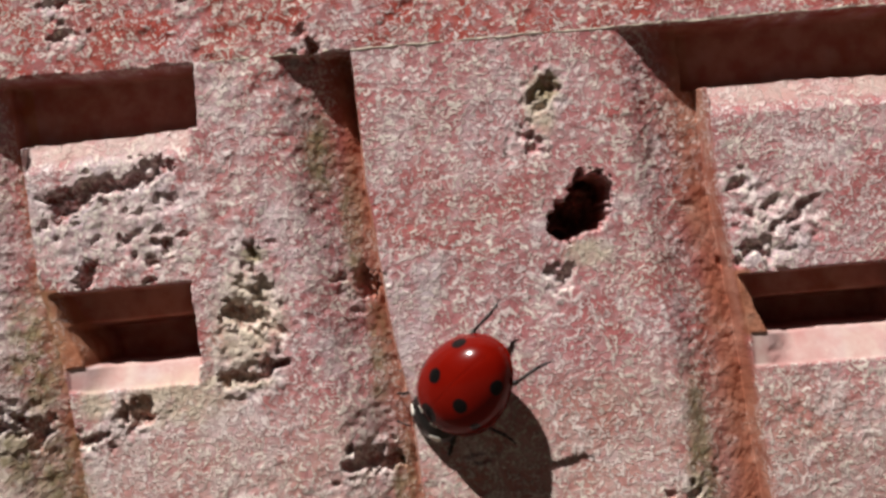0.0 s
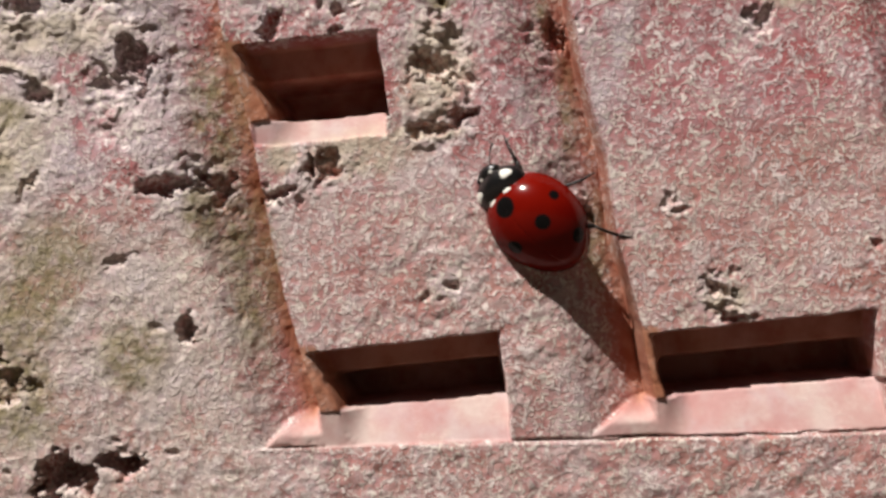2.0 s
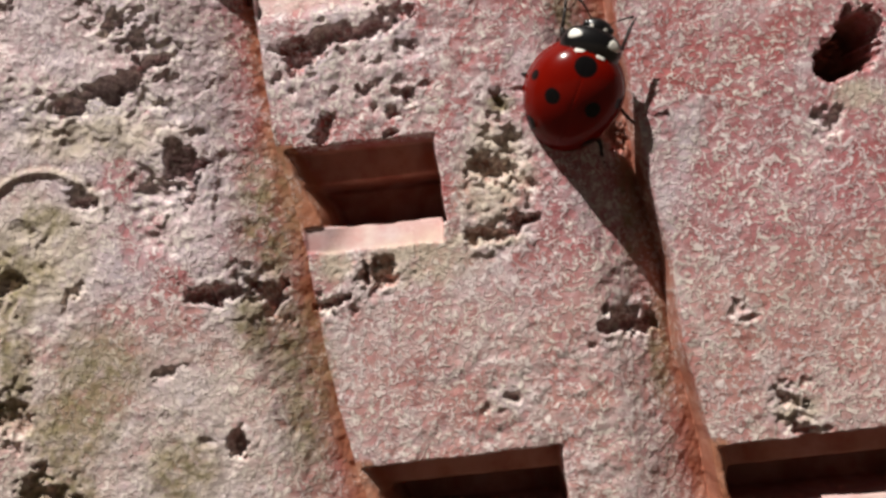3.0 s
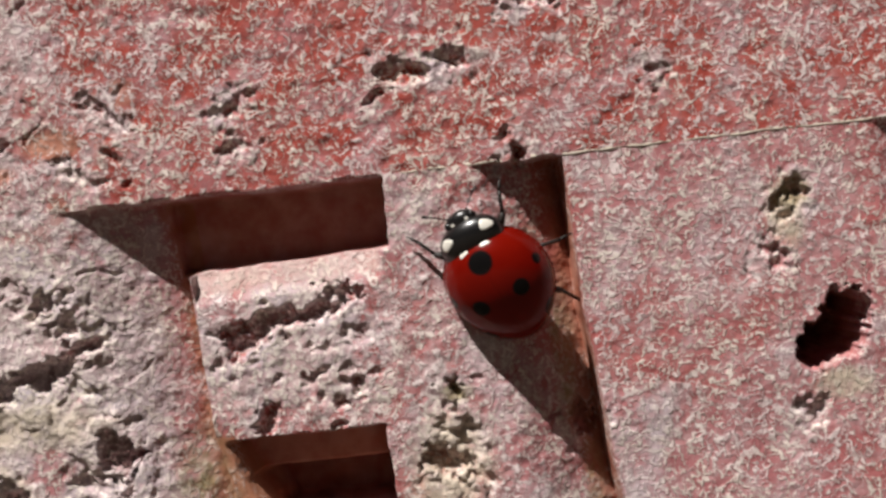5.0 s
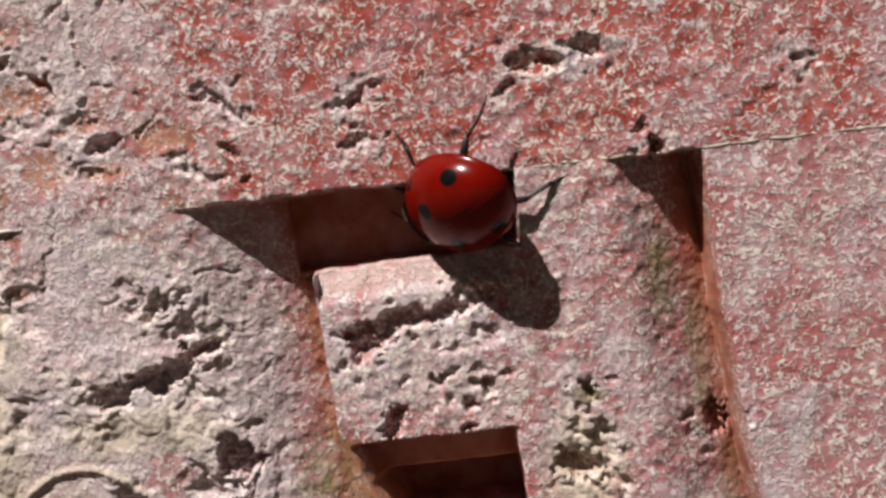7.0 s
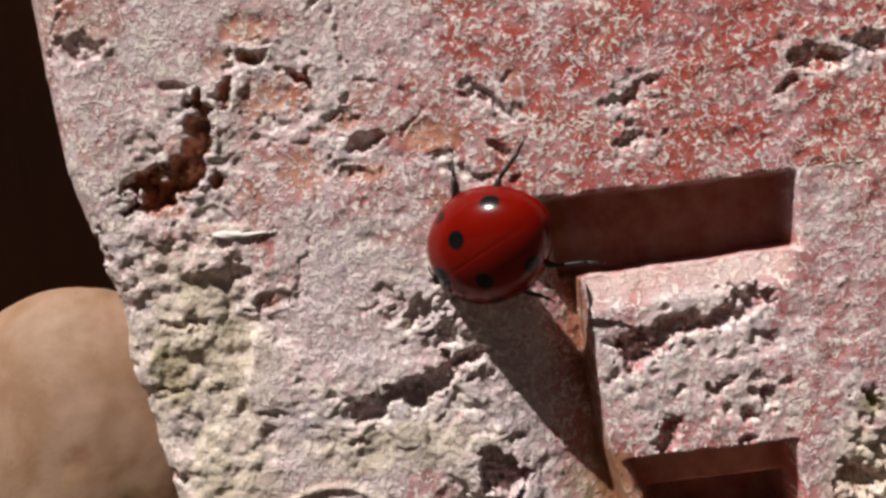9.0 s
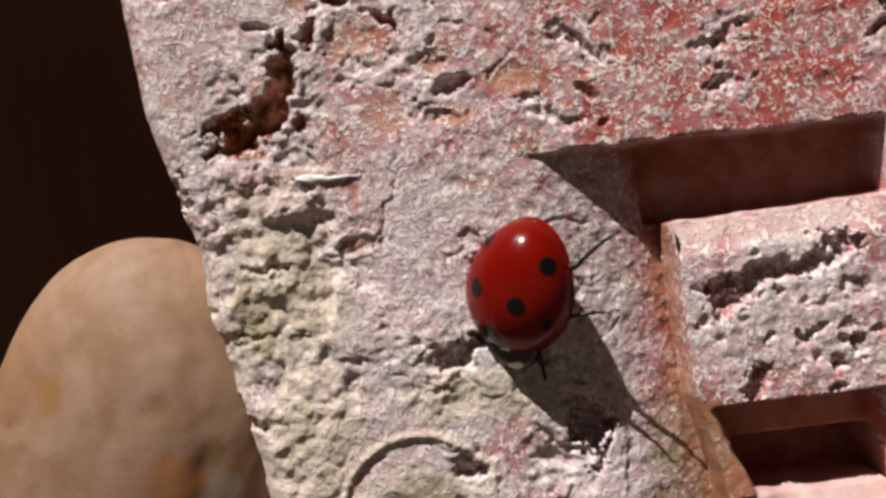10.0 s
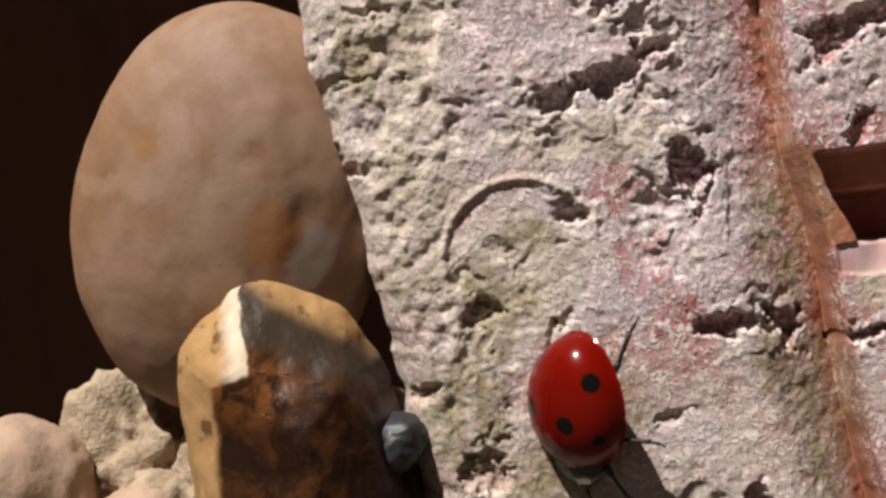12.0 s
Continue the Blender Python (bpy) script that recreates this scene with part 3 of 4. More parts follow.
def relief(x, z):
    """The depth of the weathered face at each place, and the masks of its colours."""
    (fold, clean), cut = valley(x, z), sunk(x, z)
    deep, smooth = sills(x, z, np.maximum(fold, cut))
    face = 1.0 - soft(deep, 0.3, 1.2)
    rough = blob(x, z, ROUGH) * (1 - clean) * (1 - smooth)
    worn = np.maximum.reduce([(0.65 if n == 0 else 1.0) * pits(x, z, table, 90 + 7 * n) for n, table in enumerate((PITS_TOP, PITS_EDGE, PITS_LEFT, PITS_LOW_LEFT, PITS_MIDDLE, PITS_RIGHT))])
    worn = np.maximum(worn, pits(x, z, SMALL_PITS, 150))
    halo = np.clip(pits(x, z, RIMS, 170), 0, 1) * (1 - clean) * (1 - smooth)
    rough = np.maximum(rough, 0.8 * halo)
    bald = blob(x, z, BARE, 1.3, 79)
    band = soft(z - top_seam(x), -0.02, 0.10)
    foot = soft(low_seam(x) - z, -0.02, 0.10)
    out = deep - 0.03 * band - 0.22 * foot
    out = out + 0.5 * (lumps(x, z, 9.0, 11, 3) - 0.5) * face
    # Crumbled clay: rounded lumps with clefts between them.
    a, b = lumps(x, z, 1.9, 15, 3, 0.6), lumps(x, z, 0.85, 18, 3, 0.6)
    plain = np.clip(np.maximum.reduce([soft(cut, 1.0, 1.8), smooth, 0.25 * clean]), 0, 1)
    out = out + (0.10 + 0.34 * rough) * (a - 0.5) * (1 - 0.8 * plain)
    # The worn edge lies lower than the panel, in soft round crumbs; small crumbs lie round the hollows.
    edge = soft(-36.4 - x + 1.0 * (a - 0.5) + 0.5 * (b - 0.5), 0, 0.35) * soft(8.9 - z + 3.0 * (lumps(x, z, 2.6, 29, 3) - 0.5) + a, 0, 1.4) * soft(z + 21 + 2 * a, 0, 1.5)
    big, small = cobble(x + 0.5 * (b - 0.5), z + 0.5 * (a - 0.5), 0.95, 23), cobble(x + 0.5 * (b - 0.5), z + 0.4 * (a - 0.5), 0.62, 24)
    out = out + edge * (0.25 * soft(z, 0, 3) + 0.22 * (big - 0.3) + 0.15 * (small - 0.3) + 0.28 * (a - 0.5) + 0.10 * (b - 0.5)) * (0.35 + 0.65 * face)
    q = 7.0 * lumps(x + 0.6 * (b - 0.5), z, 2.4, 37, 3, 0.55)
    slab = (np.floor(q) + soft(q - np.floor(q), 0.72, 1.0)) / 7.0 - 0.5
    side = soft(-22 - x, 0, 2)
    out = out + 1.1 * side * rough * (1 - edge) * slab * (0.3 + 0.7 * face)
    out = out + rough * (1 - edge) * (1 - 0.62 * side) * (0.34 * (small - 0.3) + 0.22 * (lumps(x, z, 0.38, 27, 3, 0.6) - 0.5) + 0.34 * soft(a * 0.5 + b * 0.5, 0.58, 0.68)) * (0.3 + 0.7 * face)
    out = out + (0.075 + 0.11 * soft(fold, 0.05, 0.6) + 0.10 * rough + 0.03 * soft(-21 - x, 0, 4) * (1 - band)) * (lumps(x, z, 0.46, 21, 3, 0.65) - 0.5) * (1 - 0.85 * plain)
    out = out + 0.12 * bald
    out = np.maximum(out, worn + deep * (1 - 0.4 * soft(cut, 1, 2)) + 0.25 * (b - 0.5) - 0.05)
    # Thin branching cracks over the worn side.
    where = soft(-22 - x, 0, 5) * soft(z, -3, 3) * soft(lumps(x, z, 7.0, 63, 2), 0.42, 0.56)
    line = np.abs(lumps(x + 1.2 * b, z, 5.5, 66, 4, 0.55) - 0.5)
    split = where * soft(0.014 - line - 0.02 * soft(b, 0.5, 0.6), 0, 0.012)
    out = out + 0.12 * split
    # A ring left by a snail-like growth.
    ring = np.hypot(x + 33.7, z + 4.3)
    angle = np.arctan2(z + 4.3, x + 33.7)
    arc = soft(angle, -0.2, 0.7) + soft(-angle, 2.9, 3.05) * (angle < 0)
    arc = np.clip(arc, 0, 1) * (angle > 0.2) + (angle < -2.8)
    out = out - 0.13 * arc * np.exp(-(((ring - 3.35) / 0.15) ** 2)) + 0.05 * soft(3.3 - ring, 0, 0.3)
    # Thin crack along the foot seam and a white chip.
    crack = np.exp(-(((z - low_seam(x) + 0.25 * (lumps(x, z, 2.0, 61, 3) - 0.5)) / 0.07) ** 2)) * soft(x + 8.5, 0, 1.0)
    out = out + 0.35 * crack
    chip = 0.6 * soft(1.15 - np.hypot((x + 36.9) / 1.5, (z - 10.45 + 0.35 * soft(x + 36.9, -1.4, 1.4) - 0.17) / 0.30), 0, 0.3)
    out = out - 0.16 * chip
    # Worn smooth sills, pale pink, below the pockets and in the mouths of the channels.
    ts = top_seam(x)
    lip = np.maximum(soft(z - 5.9 - 0.05 * (x + 17), 0, 0.5) * soft(-12.9 - x, 0, 0.4) * soft(x - crest(1, z), 0, 0.2), soft(z - 6.3, 0, 0.5) * soft(x - crest(3, z), 0, 0.2)) * soft(ts - z, 0, 0.1) * (1 - soft(cut, 0.85, 1.1))
    sill = np.maximum(smooth, 0.8 * lip) * (0.62 + 0.3 * soft(a, 0.4, 0.6))
    crust = 0.34 * lumps(x, z, 7.0, 51, 4) + 0.10 + 0.25 * rough - 0.17 * band * soft(x + 32, 0, 12) * (1 - 0.6 * soft(x + 9, 0, 8)) + 0.17 * soft(-20 - x, 0, 8) * (1 - 0.2 * band)
    flake = soft(lumps(x, z, 5.0, 77, 4, 0.55), 0.55, 0.63) * soft(-20 - x, 0, 6) * soft(z, 3, 10)
    rosy = blob(x, z, ROSY, 1.0, 75)
    crust = crust - 0.16 * soft(-6.5 - z + 3 * (a - 0.5), 0, 4) * soft(-26 - x, 0, 4)
    crust = crust - 0.22 * rosy - 0.06 * soft(fold, 0.3, 1.2) * soft(-19 - x, 0, 1) * soft(z, -3, 3)
    # The cut ends beside the pockets are bare and smooth, and so are the red hollows near the corner.
    plate = np.zeros_like(x)
    for k, left, lean, right, high, low in POCKETS:
        plate = np.maximum(plate, soft(x - crest(k, z), -0.3, 0.0) * soft(left + lean * (high - z) + 0.9 - x, 0, 0.3) * soft(z - low, -0.6, 0.0) * soft(high - z, -0.3, 0.1))
    hollow = soft(pits(x, z, PITS_EDGE, 97), 0.2, 0.6) * soft(z, 10.2, 11.2)
    crust = crust - 0.45 * plate - 0.6 * hollow
    bare = np.clip(np.maximum.reduce([clean, 0.9 * plate, hollow, 0.72 * soft(cut, 1.0, 2.0), soft(worn, 0.2, 0.6) * 0.4, 0.5 * split, 0.6 * flake, 0.5 * bald]), 0, 1)
    crust = crust - 0.40 * clean - 0.25 * flake - 0.42 * bald - 0.4 * soft(worn, 0.15, 0.5) - 0.9 * soft(cut, 0.9, 1.6) - 0.54 * smooth - 0.14 * soft(fold, 0.3, 1.5) - 0.06 * soft(x + 22, 0, 4) - 0.05 * soft(x + 3, 0, 3) + 0.16 * halo
    return out, {"crust": crust, "bare": bare, "lime": np.maximum.reduce([blob(x, z, LIME_AND_LIT_LIP) * (1 - 0.8 * bare), (0.30 + 0.18 * soft(-20 - x, 0, 3)) * soft(-5 - z + 6 * (lumps(x, z, 5.0, 88, 3) - 0.5), 0, 6) * (1 - bare) * (1 - smooth), chip, 0.9 * arc * np.exp(-(((ring - 3.45) / 0.28) ** 2)), 0.42 * edge]), "moss": np.maximum(blob(x, z, MOSS) * (1 - 0.5 * clean), 0.4 * edge * soft(lumps(x, z, 2.2, 58, 3), 0.48, 0.66)), "grit": 0.95 - 0.65 * plain, "sill": sill, "salmon": 0.65 * bald, "lilac": 0.15 * soft(-22 - x, 0, 6) - 0.12 * soft(fold, 0.2, 1.0) * soft(x + 20, 0, 1) - 0.02 - 0.05 * soft(x + 3, 0, 3) + 0.10 * smooth - 0.14 * rosy, "pink": np.maximum(smooth, (0.52 + 0.55 * soft(lumps(x, z, 6.0, 57, 3), 0.35, 0.65)) * np.where(z > top_seam(x), 0.8 * soft(-26 - x, 0, 6), 1.0) * (1 - bare))}


STEP = 0.08  # mesh spacing, millimetres


def sheet(name, left, right, low, high, parent, label="", side=0.0, steep=0.0):
    """A piece of the brick's face between two edges; side: how far its left flank runs back; steep: how much of its left is a wall that needs fine columns."""
    probe_z = np.linspace(low(0.0), high(0.0), 7)
    wide = float(np.max(right(probe_z) - left(probe_z)))
    nu, nv = max(int(wide / STEP), 2), max(int((high(0.0) - low(0.0)) / STEP), 2)
    across = np.linspace(0, 1, nu)
    if steep:
        across = np.concatenate([np.linspace(0, steep / wide, int(steep / 0.026)), np.linspace(steep / wide, 1, nu)[1:]])
        nu = len(across)
    v, u = np.meshgrid(np.linspace(0, 1, nv), across, indexing="ij")
    z0 = low(0.0) + v * (high(0.0) - low(0.0))
    x = left(z0) + u * (right(z0) - left(z0))
    z = low(x) + v * (high(x) - low(x))
    x = left(z) + u * (right(z) - left(z))
    deep, masks = relief(x, z)
    if side:
        # The corner is rounded off, and the flank is rough.
        d = x - left(z)
        deep = deep + 1.6 * np.clip(1 - d / 1.6, 0, 1) ** 2.2
        s = np.linspace(1, 0, 60)[None, :-1]
        fz = np.repeat(z[:, :1], 59, 1)
        fx = x[:, :1] + 0 * s + 1.6 * (lumps(fz, 9 * s + 0 * fz, 2.2, 5, 4) - 0.5) * np.minimum(1, (1 - np.abs(2 * s - 1)) * 3 * (s < 0.5) + (s >= 0.5)) * (s > 0.02)
        fy = deep[:, :1] + side * s**1.6
        x, z, deep = np.hstack([fx, x]), np.hstack([fz, z]), np.hstack([fy, deep])
        masks = {key: np.hstack([np.repeat(m[:, :1], 59, 1), m]) for key, m in masks.items()}
        nu += 59
    co = np.stack([x, deep, z], -1).reshape(-1, 3) * MM
    i = np.arange(nu * nv).reshape(nv, nu)
    quads = np.stack([i[:-1, :-1], i[:-1, 1:], i[1:, 1:], i[1:, :-1]], -1).reshape(-1, 4)
    me = bpy.data.meshes.new(name)
    me.vertices.add(len(co))
    me.vertices.foreach_set("co", co.astype(np.float32).ravel())
    me.loops.add(quads.size)
    me.loops.foreach_set("vertex_index", quads.astype(np.int32).ravel())
    me.polygons.add(len(quads))
    me.polygons.foreach_set("loop_start", np.arange(0, quads.size, 4, dtype=np.int32))
    for key, m in masks.items():
        me.attributes.new(key, "FLOAT", "POINT").data.foreach_set("value", m.astype(np.float32).ravel())
    me.update()
    return part_mesh(name, me, CLAY, parent, label)


def solid(parent, name, lo, hi, material):
    bm = bmesh.new()
    bmesh.ops.create_cube(bm, size=1.0)
    for v in bm.verts:
        v.co = Vector([(a + b) / 2 + c * (b - a) for a, b, c in zip(lo, hi, v.co)]) * MM
    return part(name, bm, material, parent)


def build_brick():
    brick = tagged(new("patterned_brick"), "weathered red clay brick with folded panels and sunk pockets", "brick")
    right = lambda z: 32.0 + 0 * z  # noqa: E731
    low, high = low_seam, top_seam
    sheet("panel", lambda z: brick_left(z), lambda z: crest(1, z) - 1.15, low, high, brick, "crumbling left panel with lime and moss", 26.0)
    for k in (1, 2):
        sheet("panel", lambda z, k=k: crest(k, z) - 1.15, lambda z, k=k: crest(k + 1, z) - 1.15, low, high, brick, steep=1.4)
    sheet("panel", lambda z: crest(3, z) - 1.15, right, low, high, brick, steep=1.4)
    sheet("top_band", lambda z: brick_left(z), right, high, lambda x: 27.0 + 0 * x, brick, "redder flush band with curled pale specks", 26.0)
    sheet("bottom_band", lambda z: brick_left(z), right, lambda x: -37.0 + 0 * x, low, brick, "rough grey-pink band", 26.0)
    solid(brick, "core", (-35.0, 7.0, -37.0), (31.0, 61.5, 26.0), CLAY)
    solid(brick, "top_face", (-43.0, 1.6, 26.0), (32.0, 62.0, 26.9), CLAY)
    solid(brick, "end_face", (31.0, 6.6, -37.0), (31.95, 62.0, 26.0), CLAY)
    # The pale line along the seam; its colour also stands for a sunlit edge.
    for a, b in ((-12.5, -5.4), (-4.2, 13.4), (13.4, 32.0)):
        bm = bmesh.new()
        n = int((b - a) / 0.25)
        rings = []
        for k in range(n + 1):
            x = a + (b - a) * k / n
            r = 0.075 + 0.06 * noise.noise((x * 1.7, 3.1, 0.0))
            y0 = float(relief(np.array([[x]]), np.array([[top_seam(x) + 0.12]]))[0][0, 0])
            z0 = float(top_seam(x)) + 0.05 + 0.08 * noise.noise((x * 1.1, 0.3, 0.0))
            rings.append([bm.verts.new(Vector((x, y0 + 0.02 + r * 0.3 * math.cos(q), z0 + r * math.sin(q))) * MM) for q in np.linspace(0, 2 * math.pi, 7)[:-1]])
        for p, q in zip(rings, rings[1:]):
            for k in range(6):
                bm.faces.new((p[k], p[(k + 1) % 6], q[(k + 1) % 6], q[k]))
        bmesh.ops.recalc_face_normals(bm, faces=bm.faces)
        part("seam_line", bm, MORTAR_LIT, brick, "thin pale mortar line with a sunlit edge painted in")
    # A white sliver of lime that stands out from the edge.
    bm = bmesh.new()
    bmesh.ops.create_icosphere(bm, subdivisions=4, radius=1.0)
    for v in bm.verts:
        p = v.co.copy()
        k = 1 + 0.25 * noise.noise(p * 2.1) + 0.12 * noise.noise(p * 6.0)
        taper = 0.75 - 0.35 * p.x
        v.co = Vector((-36.25 + 1.35 * p.x * k, 0.10 + 0.20 * p.y * k + 0.10 * p.z, 10.32 + 0.22 * p.z * k * taper - 0.06 * p.x)) * MM
    part("flake", bm, FLAKE, brick, "raised white lime flake")
    return brick


build_brick()


# ---- stones, soil and a dark board added for the shade behind ----
def rock(name, material, radii, seed, rough=0.08, detail=5, dents=()):
    """A stone: a ball drawn out to its radii, worn by noise and dents."""
    bm = bmesh.new()
    bmesh.ops.create_icosphere(bm, subdivisions=detail, radius=1.0)
    for v in bm.verts:
        p = v.co.copy()
        s = Vector((seed * 3.1, 0.0, 0.0))
        dent = sum(deep * math.exp(-((v.co - Vector(d).normalized()).length / wide) ** 2) for d, wide, deep in dents)
        k = 1 - dent + rough * noise.noise(p * 1.3 + s) + 0.42 * rough * noise.noise(p * 4.1 + s) + 0.2 * rough * noise.noise(p * 11 + s)
        v.co = Vector([a * r for a, r in zip(p * k, radii)]) * MM
    return part(name, bm, material)


def build_flint():
    """A broken flint: the hull of its corners, with worn arrises and rippled faces."""
    corners = (
        (-2.1, 0.2, 5.0), (-0.5, 0.6, 5.0), (1.0, 0.9, 4.4), (2.4, 1.2, 3.5), (3.8, 1.5, 1.3), (4.3, 1.5, -0.3), (5.2, 1.5, -5.0), (5.4, 1.5, -9.0),
        (-4.4, 0.3, 3.0), (-4.9, 0.2, 1.8), (-4.4, 0.5, -0.6), (-4.2, 0.5, -3.0), (-4.4, 0.5, -9.0),
        (-1.5, -2.5, 1.7), (-2.9, -2.1, 1.1), (-3.1, -2.0, -2.5), (-3.2, -2.0, -9.0), (0.6, -3.2, -1.2), (1.5, -3.6, -9.0), (2.3, -2.2, 0.6), (3.9, -1.2, -4.5), (4.2, -1.2, -9.0),
        (-1.5, 2.6, 3.6), (2.5, 2.8, 1.8), (3.8, 2.6, -9.0), (-3.8, 2.6, -9.0),
    )
    bm = bmesh.new()
    for c in corners:
        bm.verts.new(c)
    bmesh.ops.convex_hull(bm, input=bm.verts[:])
    bmesh.ops.delete(bm, geom=[v for v in bm.verts if not v.link_faces], context="VERTS")
    bmesh.ops.bevel(bm, geom=bm.edges[:], offset=0.30, segments=2, affect="EDGES", clamp_overlap=True)
    bmesh.ops.triangulate(bm, faces=bm.faces[:])
    for _ in range(4):
        bmesh.ops.subdivide_edges(bm, edges=[e for e in bm.edges if e.calc_length() > 0.45], cuts=1, use_grid_fill=False)
        bmesh.ops.triangulate(bm, faces=bm.faces[:])
    for _ in range(4):
        bmesh.ops.smooth_vert(bm, verts=bm.verts[:], factor=0.5, use_axis_x=True, use_axis_y=True, use_axis_z=True)
    bm.normal_update()
    for v in bm.verts:
        p = v.co
        v.co = (p + v.normal * (0.06 + 0.28 * noise.noise(p * 0.35) + 0.10 * noise.noise(p * 1.1) + 0.03 * noise.noise(p * 4))) * MM
    # The rind and the open core are lifted out as parts.
    flint, skin = new("flint"), bm.copy()
    for mesh, keep in ((bm, False), (skin, True)):
        mesh.faces.ensure_lookup_table()
        mids = [(f, f.calc_center_median() / MM) for f in mesh.faces]
        bmesh.ops.delete(mesh, geom=[f for f, c in mids if (c.x < -3.1 or (c.x + 0.2 * c.z < -1.06 and c.z - 0.3 * c.x > 1.87) or (c.z + 0.64 * c.x > 4.3 and c.x > -1.8)) != keep], context="FACES")
    part("core", bm, FLINT, flint, "dark brown glassy core")
    part("rind", skin, FLINT, flint, "ochre weathered rind")
    return flint


def build_stones():
    big = rock("pebble", PEBBLE, (7.35, 4.6, 9.8), 3, 0.024, 6, dents=(((0.52, -0.84, 0.02), 0.10, 0.030), ((0.58, -0.80, -0.16), 0.20, 0.045), ((0.20, -0.95, 0.27), 0.07, 0.012), ((0.13, -0.95, 0.20), 0.06, 0.010), ((-0.5, -0.84, 0.24), 0.12, 0.008)))
    big.matrix_basis = pose(-0.0467, 0.0052, -0.0010, 0, 13, 0)
    tagged(big, "large smooth brown pebble leaning beside the brick", "pebble", "loose stones")
    flint = build_flint()
    flint.matrix_basis = pose(-0.0438, 0.0, -0.0093)
    tagged(flint, "split flint with ochre rind and dark glassy core", "flint", "loose stones")
    for x, y, z, r, kind in ((-58.4, 5, -14.6, 4.4, 0), (-52.6, 8.5, -12.8, 3.6, 1), (-49.8, 6.0, -14.6, 2.6, 1), (-51.9, 4.0, -16.6, 2.9, 0), (-57.0, 9.0, -21.0, 5.5, 1), (-63.0, 12.0, -20.0, 7.0, 0), (-44.5, 13.0, -17.0, 6.5, 1), (-39.9, 0.4, -11.7, 1.4, 2), (-50.0, 3.0, -22.0, 4.5, 0)):
        s = rock("pebble", (PEBBLE_PINK, PEBBLE_GREY, PEBBLE_SLATE)[kind], (r * 1.15, r, r * 0.9), int(-x * 7), (0.10, 0.5, 0.12)[kind], 5)
        s.matrix_basis = pose(x * MM, y * MM, z * MM, 0, x * 5, x * 9)
        tagged(s, ("pinkish brown rounded pebble on the soil", "rough grey-brown crumb of old mortar", "small blue-grey pebble wedged by the brick")[kind], ("pebble", "mortar crumb", "pebble")[kind], "loose stones")


build_stones()


def build_ground():
    bm = bmesh.new()
    n = 90
    rows = []
    for j in range(n + 1):
        row = []
        for i in range(n + 1):
            a, b = 2 * i / n - 1, 2 * j / n - 1
            x, y = -50 + 60 * a + 3.0e6 * a**9 * abs(a) ** 6, 5 + 60 * b + 3.0e6 * b**9 * abs(b) ** 6
            mound = math.exp(-((x + 55) ** 2 + (y - 13) ** 2) / 420)
            near = math.exp(-((x + 50) ** 2 + (y - 5) ** 2) / 6000)
            z = -36 + 15 * mound + near * (1.6 * noise.noise((x * 0.09, y * 0.09, 0)) + 1.2 * noise.noise((x * 0.4, y * 0.4, 2)))
            row.append(bm.verts.new(Vector((x, y, z)) * MM))
        rows.append(row)
    for j in range(n):
        for i in range(n):
            bm.faces.new((rows[j][i], rows[j][i + 1], rows[j + 1][i + 1], rows[j + 1][i]))
    tagged(part("ground", bm, SOIL), "dry brown garden soil", "ground", kind="structure")
    # An added board fills the shaded gap behind the stones.
    bm = bmesh.new()
    bmesh.ops.create_cube(bm, size=1.0)
    for v in bm.verts:
        v.co = Vector((v.co.x * 1.2, v.co.y * 0.02, v.co.z * 0.5))
    bmesh.ops.bevel(bm, geom=bm.edges[:], offset=0.002, segments=2, affect="EDGES")
    board = part("shade_backdrop", bm, SHADE_BOARD)
    board.matrix_basis = pose(-0.15, 0.085, 0.208)
    tagged(board, "dark board added behind the stones, coloured for the shade there", "board", kind="structure")


build_ground()


# ---- the ladybird: millimetres, x to the head, z up from its back ----
def dome(center, radii, rings=10, around=20, low=-1.0, start=0.0, turn=2 * math.pi):
    """Part of an ellipsoid, from its top down to the height low (of its radius)."""
    bm = bmesh.new()
    end = math.acos(max(-1.0, low))
    closed = turn > 6.2
    grid = []
    for k in range(rings + 1):
        th = end * k / rings
        count = around if closed else around + 1
        grid.append([bm.verts.new(Vector((center[0] + radii[0] * math.sin(th) * math.cos(start + turn * q / around), center[1] + radii[1] * math.sin(th) * math.sin(start + turn * q / around), center[2] + radii[2] * math.cos(th))) * MM) for q in range(count)])
    for a, b in zip(grid, grid[1:]):
        for q in range(around):
            r = (q + 1) % len(a)
            bm.faces.new((a[q], b[q], b[r], a[r]))
    bmesh.ops.remove_doubles(bm, verts=bm.verts[:], dist=1e-7)
    bmesh.ops.recalc_face_normals(bm, faces=bm.faces[:])
    return bm


